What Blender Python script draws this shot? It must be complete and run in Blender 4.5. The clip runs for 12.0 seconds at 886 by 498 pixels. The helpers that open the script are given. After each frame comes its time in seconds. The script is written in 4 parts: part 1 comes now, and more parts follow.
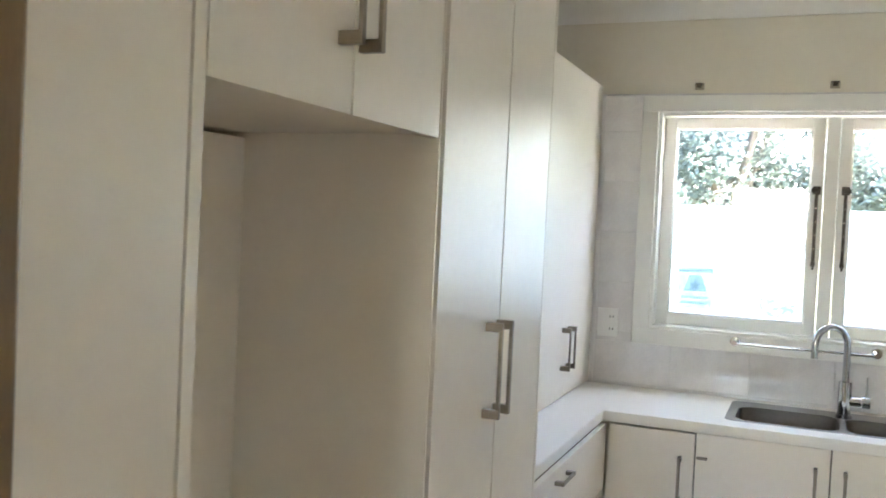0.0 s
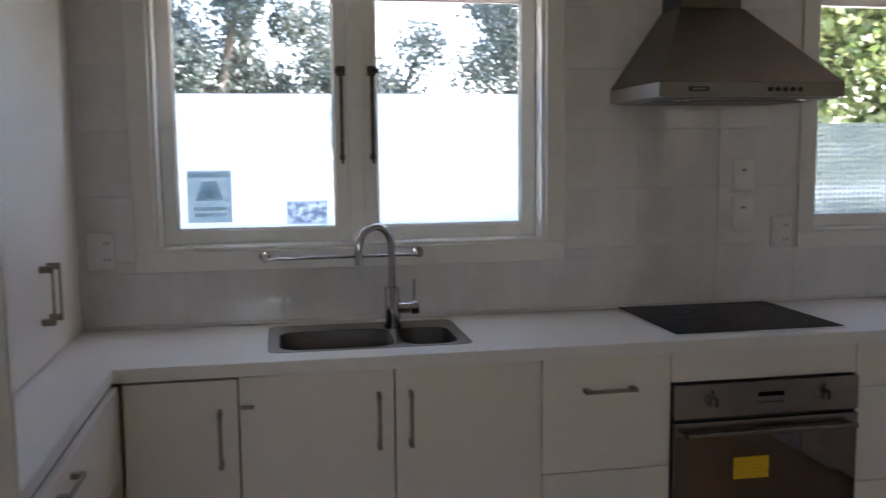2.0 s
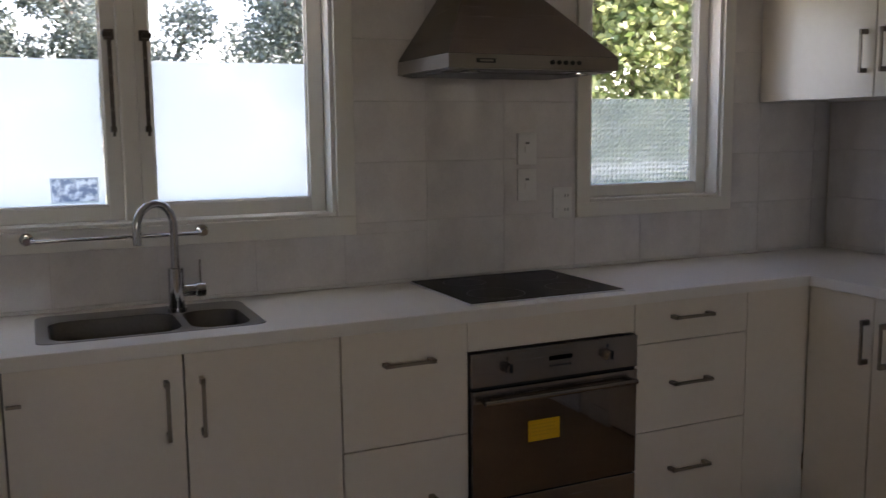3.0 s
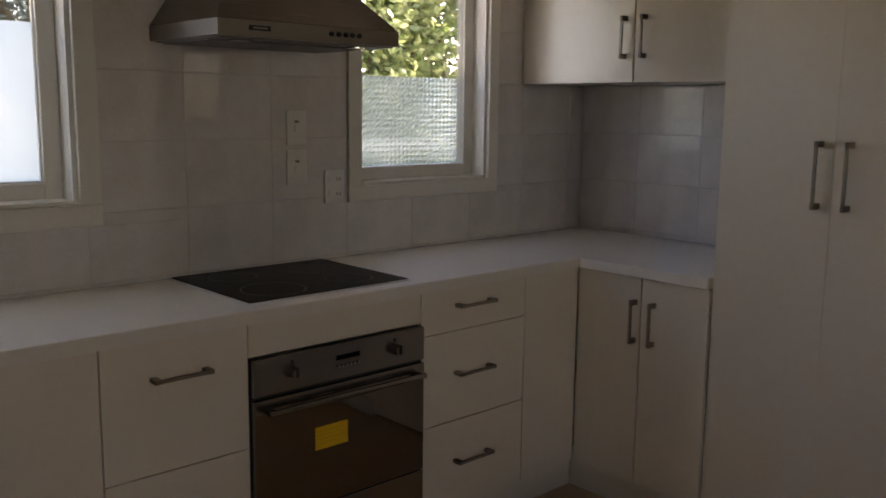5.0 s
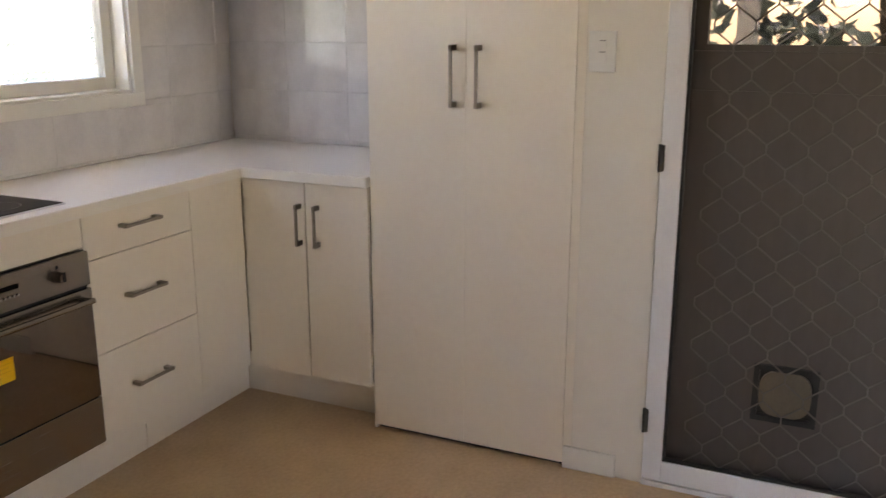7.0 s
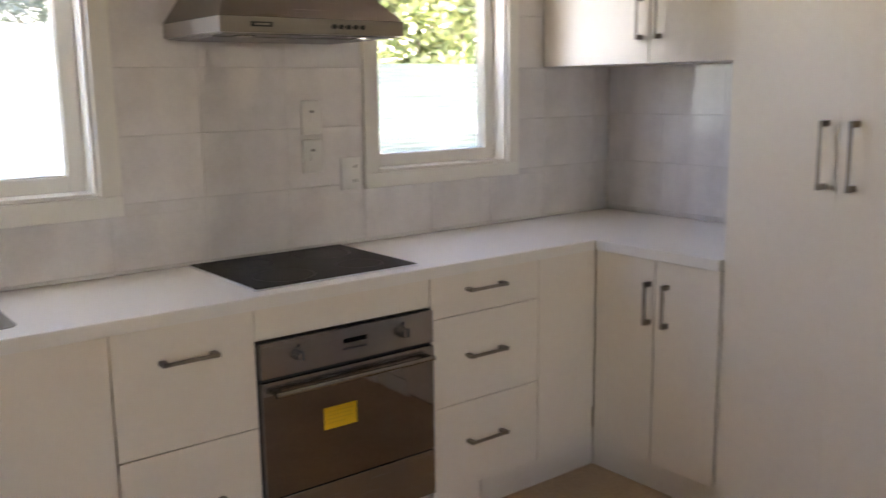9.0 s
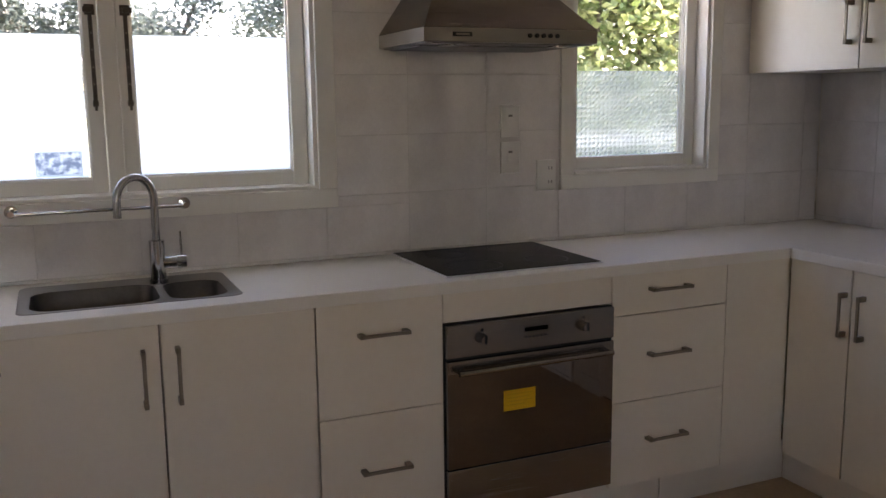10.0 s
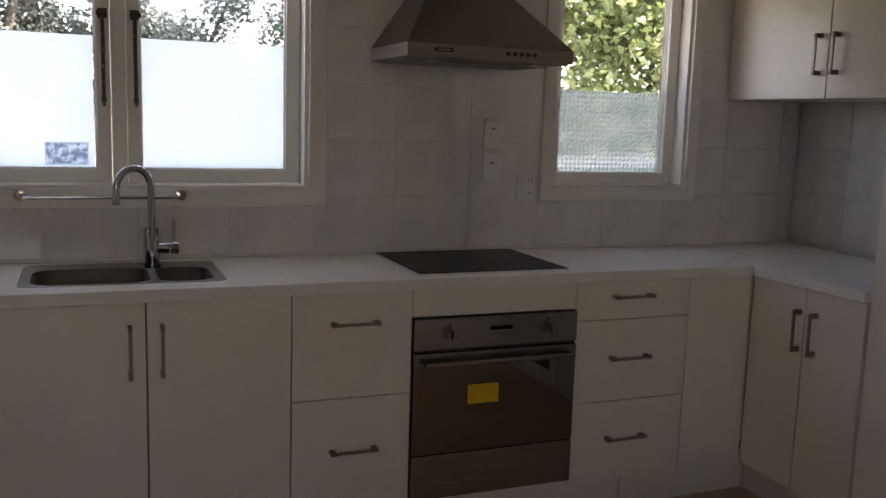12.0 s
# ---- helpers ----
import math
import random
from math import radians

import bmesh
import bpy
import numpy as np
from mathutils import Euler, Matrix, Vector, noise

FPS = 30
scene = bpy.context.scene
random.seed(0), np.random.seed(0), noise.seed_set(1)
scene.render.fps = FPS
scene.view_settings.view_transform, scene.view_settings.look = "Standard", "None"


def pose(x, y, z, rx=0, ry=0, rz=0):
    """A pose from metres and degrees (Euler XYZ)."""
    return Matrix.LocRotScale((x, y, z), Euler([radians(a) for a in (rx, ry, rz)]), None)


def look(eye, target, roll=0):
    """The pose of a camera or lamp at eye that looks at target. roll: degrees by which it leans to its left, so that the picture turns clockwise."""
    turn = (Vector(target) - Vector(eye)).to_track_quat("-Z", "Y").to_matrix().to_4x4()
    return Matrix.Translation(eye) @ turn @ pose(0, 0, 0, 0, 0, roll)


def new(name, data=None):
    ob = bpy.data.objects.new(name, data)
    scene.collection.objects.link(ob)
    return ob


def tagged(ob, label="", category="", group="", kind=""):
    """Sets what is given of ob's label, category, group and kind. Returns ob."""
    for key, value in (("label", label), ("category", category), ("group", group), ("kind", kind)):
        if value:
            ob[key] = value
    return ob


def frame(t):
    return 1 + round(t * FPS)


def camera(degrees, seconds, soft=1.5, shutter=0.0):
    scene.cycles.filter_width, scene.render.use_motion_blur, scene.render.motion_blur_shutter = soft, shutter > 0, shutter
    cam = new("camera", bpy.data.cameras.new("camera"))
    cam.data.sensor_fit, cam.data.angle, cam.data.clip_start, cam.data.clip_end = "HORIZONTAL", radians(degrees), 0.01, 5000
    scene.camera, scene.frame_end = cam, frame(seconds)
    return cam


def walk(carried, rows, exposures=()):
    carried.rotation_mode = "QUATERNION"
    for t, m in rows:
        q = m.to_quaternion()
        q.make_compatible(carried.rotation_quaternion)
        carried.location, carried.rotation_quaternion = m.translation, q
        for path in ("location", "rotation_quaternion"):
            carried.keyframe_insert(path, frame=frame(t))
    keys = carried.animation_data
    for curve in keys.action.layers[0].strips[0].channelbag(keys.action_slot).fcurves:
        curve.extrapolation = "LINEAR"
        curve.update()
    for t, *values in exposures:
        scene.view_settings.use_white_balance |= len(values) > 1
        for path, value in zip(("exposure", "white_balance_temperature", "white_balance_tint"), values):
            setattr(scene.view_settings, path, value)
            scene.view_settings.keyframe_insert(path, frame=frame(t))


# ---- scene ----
cam = camera(52.8, 12.0, soft=1.4, shutter=0.3)
PATH = [
    (0, (-0.899, -3.548, 1.529), (-1.654, -1.698, 1.466), 2.7),
    (0.5, (-0.964, -3.402, 1.537), (-1.538, -1.486, 1.549), 1.3),
    (1, (-0.987, -3.184, 1.508), (-1.308, -1.212, 1.434), -0.3),
    (1.5, (-1.025, -3.007, 1.482), (-1.01, -1.013, 1.326), -1.0),
    (2, (-1.087, -2.851, 1.451), (-0.727, -0.896, 1.232), -0.6),
    (2.5, (-1.122, -2.775, 1.443), (-0.469, -0.903, 1.178), -0.6),
    (3, (-1.111, -2.772, 1.414), (-0.282, -0.97, 1.155), -0.6),
    (4.8, (-1.125, -2.495, 1.43), (0.17, -1.0, 1.134), 0.5),
    (5, (-1.134, -2.48, 1.423), (0.205, -1.028, 1.111), 0.7),
    (5.5, (-1.236, -2.46, 1.403), (0.259, -1.186, 1.026), 0.9),
    (6, (-1.29, -2.484, 1.402), (0.322, -1.396, 0.935), 0.7),
    (6.5, (-1.261, -2.45, 1.407), (0.439, -1.539, 0.878), 0.4),
    (6.7, (-1.245, -2.47, 1.41), (0.475, -1.598, 0.88), 0.2),
    (7.4, (-1.225, -2.52, 1.44), (0.551, -1.766, 0.975), 0.0),
    (8.3, (-1.18, -2.575, 1.468), (0.45, -1.492, 1.056), 0.0),
    (8.5, (-1.169, -2.585, 1.479), (0.398, -1.404, 1.092), 0.1),
    (9, (-1.018, -2.647, 1.45), (0.192, -1.096, 1.092), -0.8),
    (9.5, (-0.979, -2.731, 1.422), (-0.05, -0.99, 1.093), -1.2),
    (10, (-1.009, -2.854, 1.428), (-0.224, -1.044, 1.101), -0.7),
    (10.5, (-0.988, -2.989, 1.395), (-0.248, -1.155, 1.095), -0.1),
    (11, (-0.961, -3.076, 1.395), (-0.222, -1.241, 1.101), 0.8),
    (11.5, (-0.942, -3.086, 1.394), (-0.203, -1.25, 1.108), 1.5),
    (12, (-0.943, -3.092, 1.406), (-0.202, -1.257, 1.117), 1.8),
]
EXPOSURES = [(0, 5.0, 6650, 20), (0.5, 4.55, 6650, 20), (1, 4.12, 6450, 23), (1.5, 3.72, 6400, 25), (2, 3.24, 6600, 29), (2.5, 2.97, 6800, 31), (3, 2.87, 7200, 32), (5, 2.75, 8050, 32), (5.5, 2.85, 8350, 33), (6, 3.42, 8450, 35), (6.5, 4.25, 8400, 33), (7.4, 4.6, 8150, 31), (8.5, 4.72, 7650, 30), (9, 4.35, 7600, 32), (9.5, 3.88, 7550, 33), (10, 3.38, 7500, 34), (10.5, 3.11, 7500, 34), (12, 2.86, 7500, 33)]
walk(cam, [(t, look(eye, target, roll)) for t, eye, target, roll in PATH], EXPOSURES)

# ---- daylight ----
world = bpy.data.worlds.new("daylight")
scene.world = world
world.use_nodes = True
wn = world.node_tree
sky = wn.nodes.new("ShaderNodeTexSky")
sky.sky_type = "NISHITA"
sky.sun_disc = False
sky.sun_elevation = radians(48)
sky.sun_rotation = radians(93)
wn.links.new(sky.outputs[0], wn.nodes["Background"].inputs[0])
wn.nodes["Background"].inputs[1].default_value = 0.15
sun_data = bpy.data.lights.new("sun", "SUN")
sun_data.energy, sun_data.angle, sun_data.color = 4.5, radians(0.5), (1.0, 0.95, 0.87)
sun = new("sun", sun_data)
sun.matrix_world = look((9.0, -0.5, 10.0), (0, 0, 0))


# ---- materials ----
def nodes_of(name):
    m = bpy.data.materials.new(name)
    m.use_nodes = True
    nt = m.node_tree
    return m, nt, nt.nodes["Principled BSDF"]


def surface(name, a, b, rough=0.4, metal=0.0, scale=6.0, stretch=(1, 1, 1), bump=0.0, bump_scale=120.0, rough_var=0.08, coat=0.0, grain=0.35, vary=0.0, lo=0.3, hi=0.7):
    """Two tones mixed by broad and fine noise, with a fine relief and uneven gloss."""
    m, nt, p = nodes_of(name)
    tc = nt.nodes.new("ShaderNodeTexCoord")
    mp = nt.nodes.new("ShaderNodeMapping")
    mp.inputs["Scale"].default_value = stretch
    nt.links.new(tc.outputs["Object"], mp.inputs[0])
    n1 = nt.nodes.new("ShaderNodeTexNoise")
    n1.inputs["Scale"].default_value, n1.inputs["Detail"].default_value = scale, 6
    n2 = nt.nodes.new("ShaderNodeTexNoise")
    n2.inputs["Scale"].default_value, n2.inputs["Detail"].default_value = scale * 14, 4
    for n in (n1, n2):
        nt.links.new(mp.outputs[0], n.inputs["Vector"])
    mix = nt.nodes.new("ShaderNodeMix")
    mix.inputs[0].default_value = grain
    nt.links.new(n1.outputs[0], mix.inputs[2])
    nt.links.new(n2.outputs[0], mix.inputs[3])
    ramp = nt.nodes.new("ShaderNodeValToRGB")
    ramp.color_ramp.elements[0].position, ramp.color_ramp.elements[1].position = lo, hi
    ramp.color_ramp.elements[0].color, ramp.color_ramp.elements[1].color = (*a, 1), (*b, 1)
    nt.links.new(mix.outputs[0], ramp.inputs[0])
    colour = ramp.outputs[0]
    if vary:
        info = nt.nodes.new("ShaderNodeObjectInfo")
        hsv = nt.nodes.new("ShaderNodeHueSaturation")
        mr = nt.nodes.new("ShaderNodeMapRange")
        mr.inputs[3].default_value, mr.inputs[4].default_value = 1 - vary, 1 + vary
        nt.links.new(info.outputs["Random"], mr.inputs[0])
        nt.links.new(mr.outputs[0], hsv.inputs["Value"])
        nt.links.new(colour, hsv.inputs["Color"])
        colour = hsv.outputs[0]
    nt.links.new(colour, p.inputs["Base Color"])
    mr = nt.nodes.new("ShaderNodeMapRange")
    mr.inputs[3].default_value, mr.inputs[4].default_value = max(0.02, rough - rough_var), rough + rough_var
    nt.links.new(n1.outputs[0], mr.inputs[0])
    nt.links.new(mr.outputs[0], p.inputs["Roughness"])
    p.inputs["Metallic"].default_value = metal
    p.inputs["Coat Weight"].default_value = coat
    if bump:
        n3 = nt.nodes.new("ShaderNodeTexNoise")
        n3.inputs["Scale"].default_value, n3.inputs["Detail"].default_value = bump_scale, 3
        nt.links.new(mp.outputs[0], n3.inputs["Vector"])
        bp = nt.nodes.new("ShaderNodeBump")
        bp.inputs["Strength"].default_value, bp.inputs["Distance"].default_value = bump, 0.002
        nt.links.new(n3.outputs[0], bp.inputs["Height"])
        nt.links.new(bp.outputs[0], p.inputs["Normal"])
    return m


WHITE = surface("satin_white_laminate", (0.795, 0.722, 0.615), (0.85, 0.78, 0.675), 0.33, scale=2.5, bump=0.05, bump_scale=260, rough_var=0.05)
# Carcass toned dark so the shade in the door gaps is in its colour.
CARCASS = surface("gap_shade_carcass", (0.24, 0.205, 0.165), (0.32, 0.275, 0.225), 0.5, scale=4)
WHITE.node_tree.nodes["Principled BSDF"].inputs["IOR"].default_value = 1.95
TRIM = surface("white_gloss_trim_paint", (0.75, 0.73, 0.67), (0.81, 0.79, 0.73), 0.33, scale=3, bump=0.12, bump_scale=60, stretch=(1, 1, 0.4))
WALL_PALE = surface("pale_wall_paint", (0.745, 0.70, 0.62), (0.79, 0.745, 0.665), 0.5, scale=2.0, bump=0.12, bump_scale=180)
WALL = surface("cream_wall_paint", (0.70, 0.64, 0.525), (0.75, 0.695, 0.58), 0.6, scale=2.0, bump=0.15, bump_scale=180)
CEIL = surface("white_ceiling_paint", (0.80, 0.775, 0.72), (0.85, 0.825, 0.77), 0.75, scale=2.0, bump=0.1, bump_scale=200)
TILE = surface("grey_marbled_ceramic_tile", (0.645, 0.615, 0.595), (0.775, 0.745, 0.72), 0.07, scale=10.0, stretch=(1.0, 1.0, 0.7), lo=0.34, hi=0.66, bump=0.025, bump_scale=25, rough_var=0.03, vary=0.018, grain=0.25)
TILE.node_tree.nodes["Mapping"].inputs["Rotation"].default_value = (0.6, 0.6, 0.0)
TILE.node_tree.nodes["Principled BSDF"].inputs["IOR"].default_value = 1.85
GROUT = surface("pale_grey_grout", (0.56, 0.54, 0.515), (0.64, 0.62, 0.59), 0.85, scale=12, bump=0.2)
STONE = surface("off_white_speckled_worktop", (0.82, 0.785, 0.725), (0.87, 0.835, 0.775), 0.30, scale=60, grain=0.5, rough_var=0.0, lo=0.2, hi=0.8)
VINYL = surface("beige_mottled_vinyl", (0.50, 0.325, 0.185), (0.68, 0.485, 0.305), 0.42, scale=5.0, bump=0.1, bump_scale=70, grain=0.45)
# One hood steel: canopy tone carries the dim room's reflection, rim stays lighter.
HOOD_STEEL = surface("dimmed_brushed_hood_steel", (0.17, 0.143, 0.119), (0.185, 0.157, 0.131), 0.27, metal=1.0, scale=9.0, stretch=(0.5, 0.5, 80), rough_var=0.012, grain=0.6, lo=0.1, hi=0.9)
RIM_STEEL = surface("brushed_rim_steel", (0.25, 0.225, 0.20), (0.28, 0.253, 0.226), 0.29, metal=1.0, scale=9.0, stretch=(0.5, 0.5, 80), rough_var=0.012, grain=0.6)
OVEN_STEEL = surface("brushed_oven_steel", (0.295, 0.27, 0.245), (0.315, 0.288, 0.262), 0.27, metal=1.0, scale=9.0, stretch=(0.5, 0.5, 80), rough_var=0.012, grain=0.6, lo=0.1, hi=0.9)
# Rim steel darkened: the bowls' shade and dim reflection sit in this colour.
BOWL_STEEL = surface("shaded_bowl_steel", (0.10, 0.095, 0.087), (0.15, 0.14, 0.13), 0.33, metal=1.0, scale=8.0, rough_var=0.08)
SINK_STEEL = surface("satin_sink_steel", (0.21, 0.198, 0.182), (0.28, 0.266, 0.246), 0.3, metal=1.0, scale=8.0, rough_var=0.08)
CHROME = surface("polished_chrome", (0.44, 0.445, 0.455), (0.52, 0.525, 0.535), 0.07, metal=1.0, scale=10, rough_var=0.03)
BRONZE = surface("brushed_nickel_handle", (0.27, 0.23, 0.185), (0.36, 0.31, 0.255), 0.36, metal=1.0, scale=20, stretch=(1, 1, 6))
IRON = surface("dark_bronze_window_stay", (0.035, 0.028, 0.024), (0.075, 0.06, 0.05), 0.4, metal=0.8, scale=30)
BLACK = surface("black_ceramic_glass", (0.006, 0.005, 0.0045), (0.012, 0.010, 0.009), 0.06, scale=5, rough_var=0.02)
BLACK.node_tree.nodes["Principled BSDF"].inputs["IOR"].default_value = 1.06
OVEN_GLASS = surface("dark_mirrored_oven_glass", (0.19, 0.16, 0.135), (0.23, 0.195, 0.165), 0.035, metal=1.0, scale=4, rough_var=0.015)
HOB_PRINT = surface("dim_grey_hob_print", (0.03, 0.027, 0.025), (0.045, 0.041, 0.038), 0.4, scale=15)
DARK = surface("black_rubber_gasket", (0.01, 0.01, 0.01), (0.025, 0.024, 0.023), 0.6, scale=20)
PLASTIC = surface("white_switch_plastic", (0.72, 0.71, 0.68), (0.78, 0.77, 0.74), 0.35, scale=15)
GREYMARK = surface("grey_print", (0.20, 0.19, 0.18), (0.28, 0.27, 0.26), 0.6, scale=15)
YELLOW = surface("yellow_paper_label", (0.80, 0.445, 0.004), (0.89, 0.52, 0.006), 0.55, scale=10)
YELLOW_INK = surface("ochre_ink", (0.74, 0.41, 0.005), (0.79, 0.45, 0.006), 0.6, scale=10)
ALU = surface("white_powder_coated_aluminium", (0.70, 0.70, 0.71), (0.77, 0.77, 0.78), 0.38, scale=6, bump=0.05)
DOOR_BROWN = surface("dark_brown_painted_door", (0.075, 0.064, 0.056), (0.105, 0.091, 0.081), 0.45, scale=3, stretch=(1, 1, 0.3), bump=0.1)
FLAP = surface("brown_cat_flap_plastic", (0.12, 0.10, 0.072), (0.16, 0.134, 0.097), 0.3, scale=12)
TIMBER = surface("brown_stained_timber", (0.16, 0.10, 0.045), (0.24, 0.155, 0.075), 0.4, scale=6, stretch=(6, 6, 0.6), bump=0.1)
GRILLE = surface("taupe_diamond_grille_wire", (0.12, 0.11, 0.10), (0.18, 0.165, 0.15), 0.45, metal=0.3, scale=20)
BARK = surface("grey_brown_bark", (0.09, 0.07, 0.05), (0.17, 0.14, 0.11), 0.9, scale=8, stretch=(3, 3, 0.6), bump=0.6, bump_scale=20)
SOIL = surface("dry_lawn_and_gravel", (0.10, 0.125, 0.06), (0.19, 0.20, 0.12), 0.95, scale=1.5, bump=0.5, bump_scale=30)
CONCRETE = surface("pale_concrete", (0.45, 0.44, 0.42), (0.58, 0.57, 0.54), 0.9, scale=3, bump=0.3, bump_scale=50)
PALING = surface("white_painted_fence", (0.66, 0.66, 0.64), (0.76, 0.76, 0.74), 0.6, scale=5, stretch=(3, 3, 0.5))


def leafy(name, a, b):
    m, nt, p = nodes_of(name)
    geo = nt.nodes.new("ShaderNodeNewGeometry")
    ramp = nt.nodes.new("ShaderNodeValToRGB")
    ramp.color_ramp.elements[0].color, ramp.color_ramp.elements[1].color = (*a, 1), (*b, 1)
    nt.links.new(geo.outputs["Random Per Island"], ramp.inputs[0])
    nt.links.new(ramp.outputs[0], p.inputs["Base Color"])
    p.inputs["Roughness"].default_value = 0.38
    tr = nt.nodes.new("ShaderNodeBsdfTranslucent")
    nt.links.new(ramp.outputs[0], tr.inputs["Color"])
    mix = nt.nodes.new("ShaderNodeMixShader")
    mix.inputs[0].default_value = 0.35
    nt.links.new(p.outputs[0], mix.inputs[1])
    nt.links.new(tr.outputs[0], mix.inputs[2])
    nt.links.new(mix.outputs[0], nt.nodes["Material Output"].inputs["Surface"])
    return m


LEAF_TREE = leafy("grey_green_tree_leaf", (0.065, 0.095, 0.085), (0.19, 0.24, 0.215))
LEAF_HEDGE = leafy("yellow_green_hedge_leaf", (0.10, 0.17, 0.04), (0.50, 0.55, 0.26))


def see_through(name, share, tint, kind="GLOSSY", rough=0.02):
    """A thin pane: clear with a little gloss, or a film that scatters the daylight."""
    m, nt, p = nodes_of(name)
    nt.nodes.remove(p)
    tr = nt.nodes.new("ShaderNodeBsdfTransparent")
    tr.inputs[0].default_value = (0.97, 0.98, 0.98, 1)
    if kind == "GLOSSY":
        other = nt.nodes.new("ShaderNodeBsdfGlossy")
        other.inputs["Roughness"].default_value = rough
    else:
        other = nt.nodes.new("ShaderNodeBsdfTranslucent")
    other.inputs["Color"].default_value = (*tint, 1)
    mix = nt.nodes.new("ShaderNodeMixShader")
    mix.inputs[0].default_value = share
    nt.links.new(tr.outputs[0], mix.inputs[1])
    nt.links.new(other.outputs[0], mix.inputs[2])
    nt.links.new(mix.outputs[0], nt.nodes["Material Output"].inputs["Surface"])
    return m


GLASS = see_through("clear_window_glass", 0.05, (1, 1, 1))
# Dark tint dims the door pane, in place of a shaded view outside.
DOOR_GLASS = see_through("dimmed_door_glass", 0.75, (0.05, 0.055, 0.052))
FILM = see_through("white_frosted_film", 0.97, (0.42, 0.50, 0.525), "FILM")
STICK_BLUE = see_through("faded_blue_translucent_sticker", 1.0, (0.25, 0.315, 0.335), "FILM")
STICK_DARK = see_through("dark_blue_sticker_print", 1.0, (0.55, 0.62, 0.65), "FILM")
STICK_GREY = see_through("mottled_grey_sticker", 1.0, (0.45, 0.50, 0.58), "FILM")
_t = STICK_GREY.node_tree
_n = _t.nodes.new("ShaderNodeTexNoise")
_n.inputs["Scale"].default_value = 45
_c = _t.nodes.new("ShaderNodeTexCoord")
_t.links.new(_c.outputs["Object"], _n.inputs["Vector"])
_r = _t.nodes.new("ShaderNodeValToRGB")
_r.color_ramp.elements[0].position, _r.color_ramp.elements[1].position = 0.42, 0.62
_r.color_ramp.elements[0].color, _r.color_ramp.elements[1].color = (0.20, 0.25, 0.34, 1), (0.72, 0.77, 0.82, 1)
_t.links.new(_n.outputs[0], _r.inputs[0])
_t.links.new(_r.outputs[0], _t.nodes["Translucent BSDF"].inputs["Color"])
OBSCURE, ont, op = nodes_of("dimpled_obscure_glass")
op.inputs["Base Color"].default_value = (0.38, 0.50, 0.56, 1)
op.inputs["Transmission Weight"].default_value = 1.0
op.inputs["Roughness"].default_value = 0.14
op.inputs["IOR"].default_value = 1.25
otr = ont.nodes.new("ShaderNodeBsdfTranslucent")
otr.inputs["Color"].default_value = (0.165, 0.212, 0.215, 1)
omx = ont.nodes.new("ShaderNodeMixShader")
omx.inputs[0].default_value = 0.58
ont.links.new(op.outputs[0], omx.inputs[1])
ont.links.new(otr.outputs[0], omx.inputs[2])
ont.links.new(omx.outputs[0], ont.nodes["Material Output"].inputs["Surface"])


# ---- building blocks ----
def bx(bm, x0, x1, y0, y1, z0, z1, bev=0.0):
    vs = [bm.verts.new((x, y, z)) for x in (x0, x1) for y in (y0, y1) for z in (z0, z1)]
    fs = [bm.faces.new([vs[i] for i in f]) for f in ((0, 1, 3, 2), (4, 6, 7, 5), (0, 4, 5, 1), (2, 3, 7, 6), (0, 2, 6, 4), (1, 5, 7, 3))]
    if bev:
        bmesh.ops.bevel(bm, geom=list({e for f in fs for e in f.edges}), offset=bev, segments=2, profile=0.6, affect="EDGES")
    return bm


def block(x0, x1, y0, y1, z0, z1, bev=0.0):
    return bx(bmesh.new(), x0, x1, y0, y1, z0, z1, bev)


def rod(bm, a, b, r, n=14, r2=None, caps=True):
    """A round bar from a to b."""
    a, b = Vector(a), Vector(b)
    turn = (b - a).to_track_quat("Z", "Y").to_matrix().to_4x4()
    m = Matrix.Translation((a + b) / 2) @ turn
    bmesh.ops.create_cone(bm, cap_ends=caps, segments=n, radius1=r, radius2=r if r2 is None else r2, depth=(b - a).length, matrix=m)
    return bm


def tube(bm, pts, r, n=12):
    """A round tube along a line of points."""
    pts = [Vector(p) for p in pts]
    rings, side = [], None
    for i, p in enumerate(pts):
        d = (pts[min(i + 1, len(pts) - 1)] - pts[max(i - 1, 0)]).normalized()
        side = d.orthogonal().normalized() if side is None else (side - d * side.dot(d)).normalized()
        up = d.cross(side)
        rr = r[i] if isinstance(r, (list, tuple)) else r
        rings.append([bm.verts.new(p + rr * (math.cos(2 * math.pi * k / n) * side + math.sin(2 * math.pi * k / n) * up)) for k in range(n)])
    for q, w in zip(rings, rings[1:]):
        for k in range(n):
            bm.faces.new((q[k], q[(k + 1) % n], w[(k + 1) % n], w[k]))
    bm.faces.new(rings[0][::-1])
    bm.faces.new(rings[-1])
    return bm


def thing(name, label, category, at=(0, 0, 0), group="", kind=""):
    ob = new(name)
    ob.empty_display_size = 0.05
    ob.location = at
    return tagged(ob, label, category, group, kind)


def base_of(ob):
    total = Vector((0, 0, 0))
    while ob:
        total += ob.location
        ob = ob.parent
    return total


def mesh_of(name, bm, material, smooth=False):
    me = bpy.data.meshes.new(name)
    bmesh.ops.recalc_face_normals(bm, faces=bm.faces[:])
    bm.to_mesh(me)
    bm.free()
    me.materials.append(material)
    if smooth:
        for f in me.polygons:
            f.use_smooth = True
        me.set_sharp_from_angle(angle=radians(35))
    return me


